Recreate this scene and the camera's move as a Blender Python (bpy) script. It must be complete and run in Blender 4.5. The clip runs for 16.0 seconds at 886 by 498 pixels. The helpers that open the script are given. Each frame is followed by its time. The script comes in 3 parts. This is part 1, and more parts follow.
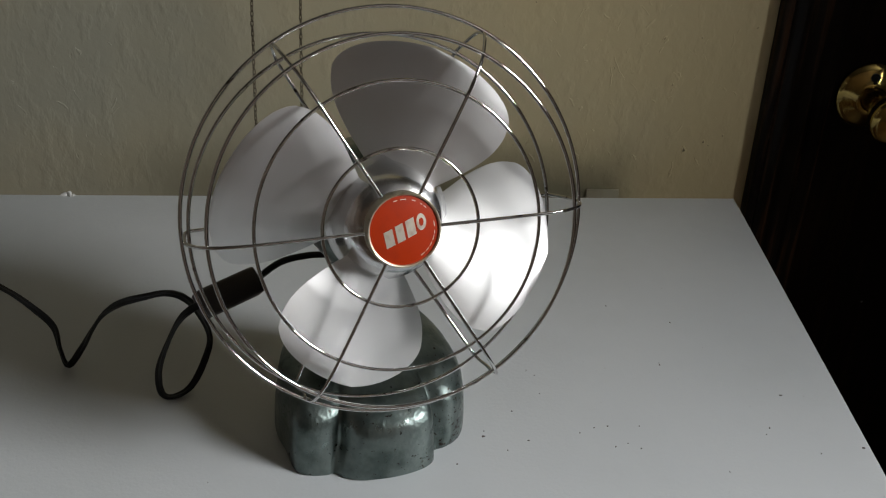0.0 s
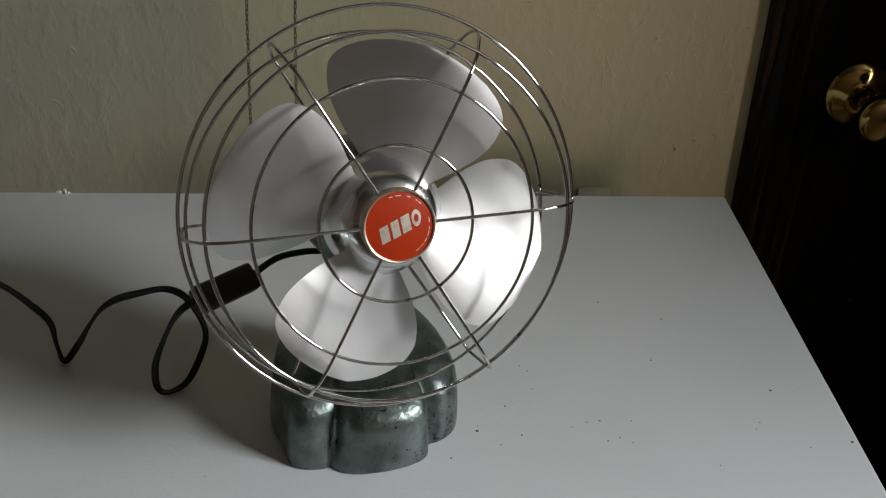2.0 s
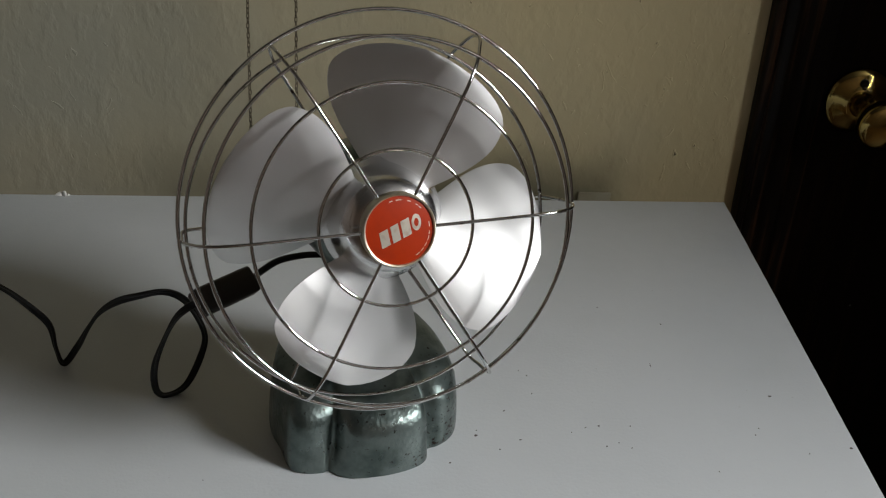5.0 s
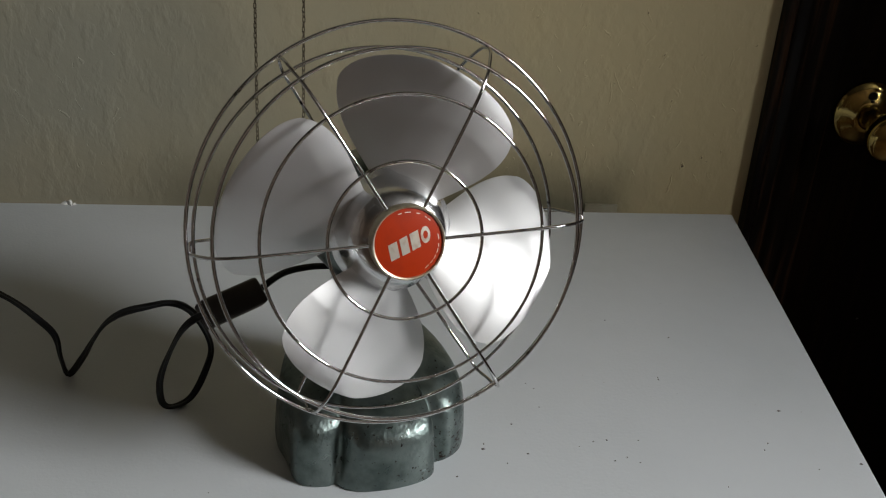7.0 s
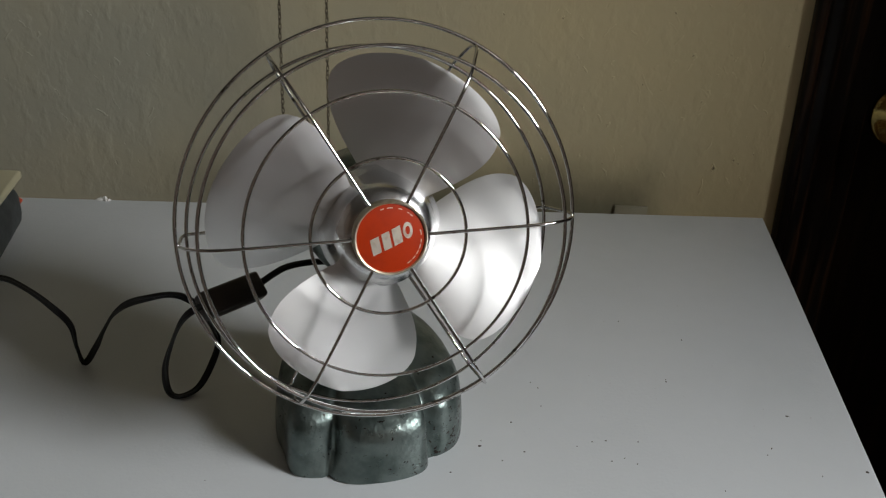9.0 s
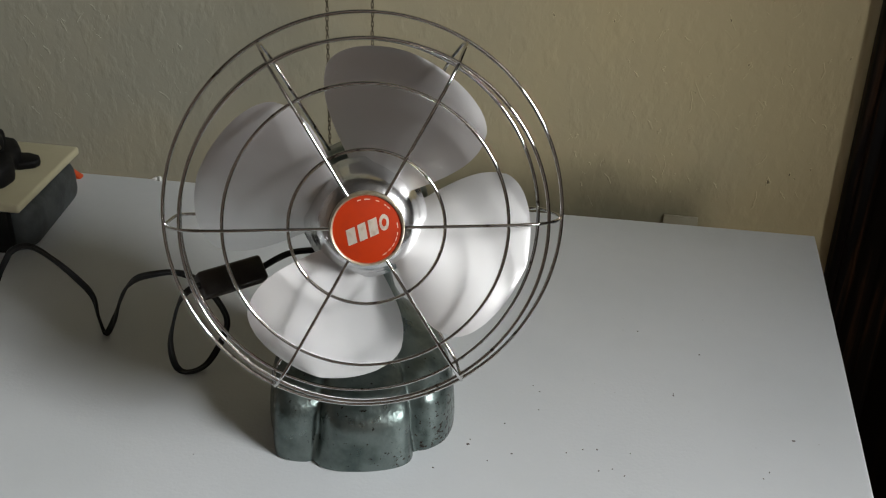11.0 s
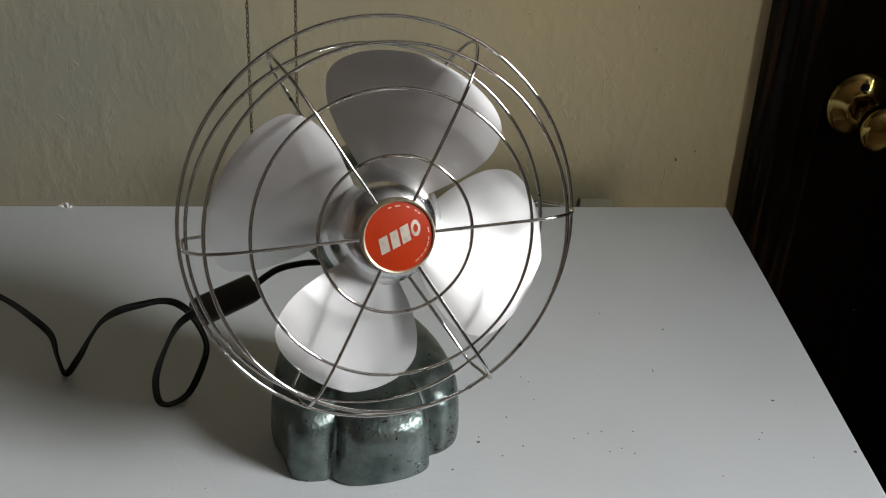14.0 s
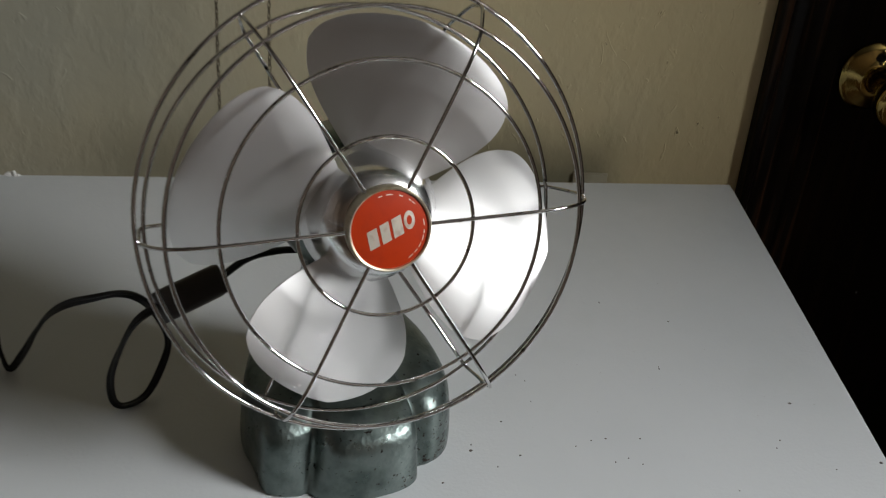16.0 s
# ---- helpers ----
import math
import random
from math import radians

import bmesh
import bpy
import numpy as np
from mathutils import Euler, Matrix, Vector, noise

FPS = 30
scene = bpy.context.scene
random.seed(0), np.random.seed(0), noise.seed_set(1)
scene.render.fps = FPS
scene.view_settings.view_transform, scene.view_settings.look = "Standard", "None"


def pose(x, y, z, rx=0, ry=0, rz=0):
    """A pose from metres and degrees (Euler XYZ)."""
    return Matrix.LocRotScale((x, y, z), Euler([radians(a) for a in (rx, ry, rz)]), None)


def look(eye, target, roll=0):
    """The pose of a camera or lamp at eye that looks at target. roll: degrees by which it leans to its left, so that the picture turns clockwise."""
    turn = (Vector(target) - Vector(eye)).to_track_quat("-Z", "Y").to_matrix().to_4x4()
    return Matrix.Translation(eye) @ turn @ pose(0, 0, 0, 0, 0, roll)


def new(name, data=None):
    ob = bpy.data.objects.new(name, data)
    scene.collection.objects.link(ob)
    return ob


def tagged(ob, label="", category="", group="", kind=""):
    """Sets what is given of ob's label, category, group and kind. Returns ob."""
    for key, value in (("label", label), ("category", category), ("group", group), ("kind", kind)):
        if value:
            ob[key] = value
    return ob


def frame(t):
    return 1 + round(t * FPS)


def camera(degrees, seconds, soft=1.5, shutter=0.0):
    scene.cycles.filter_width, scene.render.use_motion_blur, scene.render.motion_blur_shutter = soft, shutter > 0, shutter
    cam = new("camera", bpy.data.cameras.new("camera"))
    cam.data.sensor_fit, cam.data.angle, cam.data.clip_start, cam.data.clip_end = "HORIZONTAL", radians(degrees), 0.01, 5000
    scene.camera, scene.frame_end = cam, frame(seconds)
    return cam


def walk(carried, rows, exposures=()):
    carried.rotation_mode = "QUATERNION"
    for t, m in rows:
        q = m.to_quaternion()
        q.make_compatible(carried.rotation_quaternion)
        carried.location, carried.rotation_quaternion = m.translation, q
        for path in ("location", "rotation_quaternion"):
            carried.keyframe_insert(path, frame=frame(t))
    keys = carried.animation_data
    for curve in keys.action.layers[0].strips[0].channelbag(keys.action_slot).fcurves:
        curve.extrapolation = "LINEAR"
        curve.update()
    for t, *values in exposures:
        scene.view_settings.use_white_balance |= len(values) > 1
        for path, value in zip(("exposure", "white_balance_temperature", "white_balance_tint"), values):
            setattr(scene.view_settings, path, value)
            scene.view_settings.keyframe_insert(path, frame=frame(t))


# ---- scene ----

# ---------------------------------------------------------------- camera
cam = camera(44.1, 16.0, soft=1.15, shutter=0.3)


def view(x, y, z, yaw, pitch, lean):
    """A camera pose: yaw to the left, pitch up, lean to its right, in degrees."""
    return pose(x, y, z, 0, 0, yaw) @ pose(0, 0, 0, 90 + pitch, 0, 0) @ pose(0, 0, 0, 0, 0, -lean)


ROWS = [
    (0.0, -0.0918, -0.6539, 1.3024, -4.90, -30.53, -3.25),
    (0.5, -0.0924, -0.6553, 1.3022, -4.92, -30.63, -3.73),
    (1.0, -0.0935, -0.6559, 1.3034, -5.17, -30.67, -3.91),
    (1.5, -0.0957, -0.6499, 1.3064, -5.39, -31.21, -3.90),
    (2.0, -0.0948, -0.6628, 1.3041, -5.44, -30.48, -3.54),
    (2.5, -0.0991, -0.6575, 1.3067, -5.76, -30.81, -4.10),
    (3.0, -0.1003, -0.6569, 1.3004, -5.85, -30.44, -3.92),
    (3.5, -0.0936, -0.6623, 1.3016, -5.50, -30.23, -3.45),
    (6.0, -0.1007, -0.6614, 1.3049, -5.55, -30.34, -4.14),
    (6.5, -0.1037, -0.6600, 1.3023, -5.56, -29.68, -4.13),
    (7.0, -0.0996, -0.6566, 1.3043, -5.32, -29.86, -4.07),
    (7.5, -0.0973, -0.6551, 1.2991, -5.15, -29.78, -3.24),
    (8.0, -0.0988, -0.6574, 1.2997, -5.41, -30.01, -3.61),
    (8.5, -0.0940, -0.6554, 1.3021, -5.01, -30.19, -3.68),
    (8.8, -0.0669, -0.6598, 1.3045, -2.76, -30.18, -3.24),
    (9.0, -0.0323, -0.6670, 1.3059, -0.09, -29.85, -2.26),
    (9.2, 0.0134, -0.6632, 1.3171, 3.29, -30.30, -2.24),
    (11.3, 0.0711, -0.6614, 1.3061, 8.33, -29.88, -1.68),
    (11.5, 0.0700, -0.6615, 1.3063, 8.55, -29.65, -1.58),
    (12.0, 0.0715, -0.6583, 1.3055, 8.31, -29.82, -1.69),
    (12.5, 0.0384, -0.6551, 1.3044, 6.02, -30.35, -1.39),
    (12.8, -0.0138, -0.6617, 1.3061, 1.42, -31.03, -0.34),
    (13.0, -0.0467, -0.6623, 1.3027, -1.70, -30.85, -0.77),
    (13.5, -0.0824, -0.6741, 1.3047, -4.47, -29.70, -2.55),
    (14.0, -0.0914, -0.6641, 1.3018, -5.11, -29.75, -3.11),
    (14.5, -0.0950, -0.6618, 1.3029, -5.48, -29.92, -3.32),
    (15.0, -0.0969, -0.6624, 1.3037, -5.63, -30.25, -3.43),
    (15.5, -0.1039, -0.6637, 1.3029, -6.27, -29.94, -3.44),
    (15.8, -0.1052, -0.6296, 1.2958, -6.55, -30.62, -4.39),
    (16.0, -0.1026, -0.5738, 1.2762, -7.39, -32.00, -5.00),
]
walk(cam, [(t, view(*r)) for t, *r in ROWS], exposures=[(0.0, 1.65), (8.8, 1.64), (11.3, 2.01), (12.0, 2.01), (13.0, 2.12), (13.6, 2.0), (14.0, 1.95), (14.5, 1.88), (15.0, 1.78), (16.0, 1.76)])

# ---------------------------------------------------------------- light
TOP = 0.75       # table height
WALL = 0.4555    # face of the back wall, 5 cm behind the table
LEFT, FRONT, CEIL = -1.7, -2.4, 2.45
WIN_Y0, WIN_Y1, WIN_Z0, WIN_Z1 = -1.50, -0.28, 1.86, 2.36
BLOCK_X, BLOCK_Y = 1.130, -0.36   # corner of the unseen wall added beside the door to cut window light
EAST = 2.00      # window wall, beyond that corner

world = bpy.data.worlds.new("clear_sky")
scene.world = world
world.use_nodes = True
sky = world.node_tree.nodes.new("ShaderNodeTexSky")
sky.sky_type = "NISHITA"
sky.sun_disc = False
sky.sun_elevation, sky.sun_rotation = radians(69.4), radians(66.8)
world.node_tree.links.new(sky.outputs[0], world.node_tree.nodes["Background"].inputs[0])
world.node_tree.nodes["Background"].inputs[1].default_value = 0.05

sun = bpy.data.lights.new("sun", "SUN")
sun.energy, sun.angle, sun.color = 5.0, radians(0.5), (1.0, 0.93, 0.82)
sun_ob = new("sun", sun)
sun_ob.matrix_basis = look((2.0, 2.0, 4.0), (2.0 - 0.345, 2.0 - 0.148, 4.0 - 1.0))

lamp = bpy.data.lights.new("window_daylight", "AREA")
lamp.shape, lamp.size, lamp.size_y = "RECTANGLE", WIN_Y1 - WIN_Y0, WIN_Z1 - WIN_Z0
lamp.energy, lamp.color = 36.5, (0.97, 0.985, 1.0)
lamp_ob = new("window_daylight", lamp)
lamp_ob.matrix_basis = look((EAST + 0.02, (WIN_Y0 + WIN_Y1) / 2, (WIN_Z0 + WIN_Z1) / 2),
                            (0, (WIN_Y0 + WIN_Y1) / 2, (WIN_Z0 + WIN_Z1) / 2))


# ---------------------------------------------------------------- materials
def material(name, base, rough=0.5, metal=0.0, spots=(), bumps=(), rough_var=0.0, coat=0.0, stretch=(1, 1, 1)):
    """base: colour. spots: (scale, low, high, colour, detail): noise-shaped patches of a second colour.
    bumps: (scale, strength, distance, kind). Object coordinates in metres."""
    m = bpy.data.materials.new(name)
    m.use_nodes = True
    nt = m.node_tree
    n, l = nt.nodes, nt.links
    bsdf = n["Principled BSDF"]
    bsdf.inputs["Roughness"].default_value = rough
    bsdf.inputs["Metallic"].default_value = metal
    bsdf.inputs["Coat Weight"].default_value = coat
    co = n.new("ShaderNodeTexCoord")
    mp = n.new("ShaderNodeMapping")
    mp.inputs["Scale"].default_value = stretch
    l.new(co.outputs["Object"], mp.inputs[0])
    last = n.new("ShaderNodeRGB")
    last.outputs[0].default_value = (*base, 1)
    last = last.outputs[0]
    for scale, low, high, colour, detail in spots:
        tex = n.new("ShaderNodeTexNoise")
        tex.inputs["Scale"].default_value, tex.inputs["Detail"].default_value = scale, detail
        l.new(mp.outputs[0], tex.inputs["Vector"])
        ramp = n.new("ShaderNodeMapRange")
        ramp.inputs[1].default_value, ramp.inputs[2].default_value = low, high
        l.new(tex.outputs[0], ramp.inputs[0])
        mix = n.new("ShaderNodeMix")
        mix.data_type = "RGBA"
        mix.inputs[7].default_value = (*colour, 1)
        l.new(ramp.outputs[0], mix.inputs[0])
        l.new(last, mix.inputs[6])
        last = mix.outputs[2]
    l.new(last, bsdf.inputs["Base Color"])
    if rough_var:
        tex = n.new("ShaderNodeTexNoise")
        tex.inputs["Scale"].default_value, tex.inputs["Detail"].default_value = 60, 5
        l.new(mp.outputs[0], tex.inputs["Vector"])
        ramp = n.new("ShaderNodeMapRange")
        ramp.inputs[1].default_value, ramp.inputs[2].default_value = 0.3, 0.7
        ramp.inputs[3].default_value, ramp.inputs[4].default_value = rough - rough_var, rough + rough_var
        l.new(tex.outputs[0], ramp.inputs[0])
        l.new(ramp.outputs[0], bsdf.inputs["Roughness"])
    normal = None
    for scale, strength, distance, kind in bumps:
        tex = n.new("ShaderNodeTexVoronoi" if kind == "cells" else "ShaderNodeTexNoise")
        tex.inputs["Scale"].default_value = scale
        if kind != "cells":
            tex.inputs["Detail"].default_value = 6
        l.new(mp.outputs[0], tex.inputs["Vector"])
        height = tex.outputs[0]
        if kind == "ridges":
            ramp = n.new("ShaderNodeMapRange")
            ramp.inputs[1].default_value, ramp.inputs[2].default_value = 0.56, 0.66
            l.new(height, ramp.inputs[0])
            height = ramp.outputs[0]
        bump = n.new("ShaderNodeBump")
        bump.inputs["Strength"].default_value, bump.inputs["Distance"].default_value = strength, distance
        l.new(height, bump.inputs["Height"])
        if normal:
            l.new(normal, bump.inputs["Normal"])
        normal = bump.outputs[0]
    if normal:
        l.new(normal, bsdf.inputs["Normal"])
    return m


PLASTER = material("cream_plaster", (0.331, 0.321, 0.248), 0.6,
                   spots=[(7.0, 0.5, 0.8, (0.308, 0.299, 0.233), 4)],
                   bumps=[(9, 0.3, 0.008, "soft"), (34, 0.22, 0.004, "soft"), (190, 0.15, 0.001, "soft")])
# lighter and warmer towards the door: light put into the colour, uneven border
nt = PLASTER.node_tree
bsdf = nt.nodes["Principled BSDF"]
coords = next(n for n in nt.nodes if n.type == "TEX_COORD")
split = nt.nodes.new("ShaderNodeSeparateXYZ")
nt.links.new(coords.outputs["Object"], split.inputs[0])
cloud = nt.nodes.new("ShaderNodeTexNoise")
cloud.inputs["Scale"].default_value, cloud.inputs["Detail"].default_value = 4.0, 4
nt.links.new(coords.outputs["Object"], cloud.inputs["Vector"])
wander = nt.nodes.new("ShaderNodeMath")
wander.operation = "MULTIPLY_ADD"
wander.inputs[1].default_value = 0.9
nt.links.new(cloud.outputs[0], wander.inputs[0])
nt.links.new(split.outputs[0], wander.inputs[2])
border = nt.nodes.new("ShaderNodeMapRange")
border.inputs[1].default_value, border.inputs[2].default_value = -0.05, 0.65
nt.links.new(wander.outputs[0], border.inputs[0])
light_tint = nt.nodes.new("ShaderNodeMix")
light_tint.data_type = "RGBA"
light_tint.inputs[7].default_value = (0.535, 0.448, 0.262, 1)
nt.links.new(border.outputs[0], light_tint.inputs[0])
nt.links.new(bsdf.inputs["Base Color"].links[0].from_socket, light_tint.inputs[6])
nt.links.new(light_tint.outputs[2], bsdf.inputs["Base Color"])
# darker olive colour low on the wall, with a ragged border
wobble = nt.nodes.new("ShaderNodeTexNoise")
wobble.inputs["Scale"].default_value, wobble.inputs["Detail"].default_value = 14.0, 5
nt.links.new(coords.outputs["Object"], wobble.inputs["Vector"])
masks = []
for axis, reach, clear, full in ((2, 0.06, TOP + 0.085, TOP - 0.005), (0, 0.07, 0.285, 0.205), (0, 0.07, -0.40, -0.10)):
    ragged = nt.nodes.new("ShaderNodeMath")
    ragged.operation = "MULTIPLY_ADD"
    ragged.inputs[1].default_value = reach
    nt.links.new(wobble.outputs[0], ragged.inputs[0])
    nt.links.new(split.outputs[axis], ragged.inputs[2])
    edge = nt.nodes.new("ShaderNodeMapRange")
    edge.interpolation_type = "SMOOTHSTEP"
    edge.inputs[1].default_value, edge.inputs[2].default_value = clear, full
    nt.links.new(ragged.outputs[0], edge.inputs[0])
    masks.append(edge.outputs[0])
low_mask = masks[0]
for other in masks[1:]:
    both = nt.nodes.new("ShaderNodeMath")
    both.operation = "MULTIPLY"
    nt.links.new(low_mask, both.inputs[0])
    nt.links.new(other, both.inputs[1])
    low_mask = both.outputs[0]
low_olive = nt.nodes.new("ShaderNodeMix")
low_olive.data_type = "RGBA"
low_olive.inputs[7].default_value = (0.165, 0.152, 0.095, 1)
nt.links.new(low_mask, low_olive.inputs[0])
nt.links.new(bsdf.inputs["Base Color"].links[0].from_socket, low_olive.inputs[6])
nt.links.new(low_olive.outputs[2], bsdf.inputs["Base Color"])
# slanting trowel strokes and small gouges
nt = PLASTER.node_tree
bsdf = nt.nodes["Principled BSDF"]
coords = next(n for n in nt.nodes if n.type == "TEX_COORD")
chain_normal = bsdf.inputs["Normal"].links[0].from_socket
colour = bsdf.inputs["Base Color"].links[0].from_socket
for turn, scale, low, high, strength, dark in ((-36, 62, 0.50, 0.82, 0.24, 0.0), (-24, 75, 0.745, 0.80, -0.3, 0.22), (35, 120, 0.755, 0.81, -0.3, 0.22)):
    place = nt.nodes.new("ShaderNodeMapping")
    place.inputs["Rotation"].default_value = (0, radians(turn), 0)
    place.inputs["Scale"].default_value = (1.0, 1.0, 0.5)
    nt.links.new(coords.outputs["Object"], place.inputs[0])
    tex = nt.nodes.new("ShaderNodeTexNoise")
    tex.inputs["Scale"].default_value, tex.inputs["Detail"].default_value = scale, 3
    nt.links.new(place.outputs[0], tex.inputs["Vector"])
    ramp = nt.nodes.new("ShaderNodeMapRange")
    ramp.inputs[1].default_value, ramp.inputs[2].default_value = low, high
    nt.links.new(tex.outputs[0], ramp.inputs[0])
    bump = nt.nodes.new("ShaderNodeBump")
    bump.inputs["Strength"].default_value, bump.inputs["Distance"].default_value = abs(strength), 0.003
    bump.invert = strength < 0
    nt.links.new(ramp.outputs[0], bump.inputs["Height"])
    nt.links.new(chain_normal, bump.inputs["Normal"])
    chain_normal = bump.outputs[0]
    if dark:
        fade = nt.nodes.new("ShaderNodeMath")
        fade.operation = "MULTIPLY"
        fade.inputs[1].default_value = dark
        nt.links.new(ramp.outputs[0], fade.inputs[0])
        mix = nt.nodes.new("ShaderNodeMix")
        mix.data_type = "RGBA"
        mix.inputs[7].default_value = (0.20, 0.16, 0.11, 1)
        nt.links.new(fade.outputs[0], mix.inputs[0])
        nt.links.new(colour, mix.inputs[6])
        colour = mix.outputs[2]
nt.links.new(chain_normal, bsdf.inputs["Normal"])
nt.links.new(colour, bsdf.inputs["Base Color"])
RAW_AND_SHADE = material("brown_bare_plaster_and_shade", (0.31, 0.255, 0.155), 0.9, spots=[(300, 0.5, 0.7, (0.07, 0.05, 0.03), 4)])
ROOM_PAINT = material("brown_panelling", (0.075, 0.05, 0.032), 0.55, spots=[(2.0, 0.4, 0.7, (0.055, 0.036, 0.022), 3)])
CEILING_PAINT = material("ceiling_paint", (0.065, 0.058, 0.048), 0.8, spots=[(2.0, 0.4, 0.7, (0.054, 0.048, 0.040), 3)])
BOARDS = material("brown_floor", (0.058, 0.031, 0.012), 0.5, spots=[(4, 0.4, 0.7, (0.040, 0.022, 0.009), 5)], stretch=(1, 6, 1))
TABLE_PAINT = material("grey_white_paint", (0.575, 0.597, 0.606), 0.42,
                       spots=[(5, 0.45, 0.8, (0.515, 0.542, 0.546), 4), (220, 0.72, 0.78, (0.45, 0.45, 0.45), 3)],
                       bumps=[(340, 0.22, 0.001, "soft"), (110, 0.10, 0.0015, "soft"), (24, 0.10, 0.003, "soft")], rough_var=0.08)
DARK_WOOD = material("dark_stained_wood", (0.0026, 0.0014, 0.0009), 0.38,
                     spots=[(34, 0.53, 0.66, (0.035, 0.016, 0.0066), 5), (90, 0.55, 0.7, (0.005, 0.003, 0.002), 3)],
                     bumps=[(60, 0.25, 0.002, "soft")], stretch=(3.0, 3.0, 0.16), rough_var=0.06)
DOOR_WOOD = material("near_black_stained_wood", (0.0042, 0.0022, 0.0013), 0.45,
                     spots=[(24, 0.5, 0.7, (0.0115, 0.0054, 0.0025), 5)], bumps=[(60, 0.2, 0.0015, "soft")], stretch=(3.0, 3.0, 0.16), rough_var=0.05)
BRASS = material("aged_brass", (0.44, 0.33, 0.11), 0.14, 1.0, spots=[(70, 0.48, 0.72, (0.24, 0.18, 0.07), 5)], rough_var=0.05)
BLACK_HOLE = material("black_recess", (0.004, 0.004, 0.004), 0.9)
CHROME = material("worn_chrome_wire", (0.62, 0.615, 0.61), 0.05, 1.0,
                  spots=[(170, 0.62, 0.69, (0.08, 0.062, 0.05), 4)], rough_var=0.04)
ALUMINIUM = material("brushed_aluminium", (0.68, 0.675, 0.665), 0.46, 1.0, spots=[(12, 0.45, 0.8, (0.66, 0.65, 0.635), 3)], bumps=[(16, 0.035, 0.004, "soft"), (400, 0.05, 0.0004, "soft")], rough_var=0.03)
HAMMERED = material("green_grey_hammered_enamel", (0.172, 0.208, 0.196), 0.35, 0.87,
                    spots=[(50, 0.42, 0.66, (0.085, 0.112, 0.103), 6), (230, 0.675, 0.70, (0.025, 0.018, 0.014), 8)],
                    bumps=[(300, 0.14, 0.0012, "cells"), (110, 0.34, 0.002, "soft"), (420, 0.16, 0.0006, "soft")], rough_var=0.10, coat=0.20)
# enamel chipped and rusted round the low outer lobe
nt = HAMMERED.node_tree
bsdf = nt.nodes["Principled BSDF"]
coords = next(n for n in nt.nodes if n.type == "TEX_COORD")
split = nt.nodes.new("ShaderNodeSeparateXYZ")
nt.links.new(coords.outputs["Object"], split.inputs[0])
slope = nt.nodes.new("ShaderNodeMath")
slope.operation = "MULTIPLY_ADD"
slope.inputs[1].default_value = -0.9
nt.links.new(split.outputs[2], slope.inputs[0])
nt.links.new(split.outputs[0], slope.inputs[2])
worn = nt.nodes.new("ShaderNodeMapRange")
worn.inputs[1].default_value, worn.inputs[2].default_value = 0.0, 0.07
worn.inputs[3].default_value, worn.inputs[4].default_value = 0.0, 0.17
nt.links.new(slope.outputs[0], worn.inputs[0])
flecks = nt.nodes.new("ShaderNodeTexNoise")
flecks.inputs["Scale"].default_value, flecks.inputs["Detail"].default_value = 330, 7
nt.links.new(coords.outputs["Object"], flecks.inputs["Vector"])
total = nt.nodes.new("ShaderNodeMath")
total.operation = "ADD"
nt.links.new(flecks.outputs[0], total.inputs[0])
nt.links.new(worn.outputs[0], total.inputs[1])
cut = nt.nodes.new("ShaderNodeMapRange")
cut.inputs[1].default_value, cut.inputs[2].default_value = 0.69, 0.73
nt.links.new(total.outputs[0], cut.inputs[0])
rusty = nt.nodes.new("ShaderNodeMix")
rusty.data_type = "RGBA"
rusty.inputs[7].default_value = (0.035, 0.024, 0.018, 1)
nt.links.new(cut.outputs[0], rusty.inputs[0])
nt.links.new(bsdf.inputs["Base Color"].links[0].from_socket, rusty.inputs[6])
nt.links.new(rusty.outputs[2], bsdf.inputs["Base Color"])
POLISHED = material("polished_aluminium", (0.80, 0.80, 0.80), 0.23, 1.0, spots=[(40, 0.45, 0.8, (0.68, 0.68, 0.68), 4)], rough_var=0.04)
RED_ENAMEL = material("red_enamel", (0.42, 0.034, 0.006), 0.36, spots=[(90, 0.5, 0.75, (0.34, 0.030, 0.008), 4)], rough_var=0.06)
BADGE_RIM = material("tarnished_cream_metal", (0.66, 0.58, 0.43), 0.33, 0.8, spots=[(150, 0.5, 0.75, (0.40, 0.31, 0.19), 4)])
SILVER_PRINT = material("silver_print", (0.72, 0.66, 0.56), 0.35, 0.5, spots=[(180, 0.5, 0.8, (0.50, 0.36, 0.27), 3)])
BLACK_RUBBER = material("black_rubber", (0.004, 0.004, 0.004), 0.5, spots=[(60, 0.5, 0.8, (0.010, 0.009, 0.009), 3)])
BROWN_PLASTIC = material("dark_brown_plastic", (0.020, 0.014, 0.012), 0.4, spots=[(60, 0.5, 0.8, (0.03, 0.02, 0.017), 3)])
CHAIN_METAL = material("tarnished_brass_chain", (0.19, 0.16, 0.11), 0.5, 0.9, spots=[(120, 0.45, 0.7, (0.09, 0.07, 0.05), 3)])
GREY_SHELL = material("mottled_grey_plastic", (0.052, 0.059, 0.060), 0.55, spots=[(40, 0.42, 0.62, (0.022, 0.026, 0.027), 6)], bumps=[(90, 0.3, 0.002, "soft")])
CREAM_PLASTIC = material("cream_plastic", (0.43, 0.395, 0.26), 0.42, spots=[(18, 0.5, 0.8, (0.37, 0.335, 0.215), 4)])
BLACK_PLASTIC = material("black_plastic", (0.003, 0.0028, 0.0028), 0.6, spots=[(40, 0.5, 0.8, (0.006, 0.0055, 0.005), 3)])
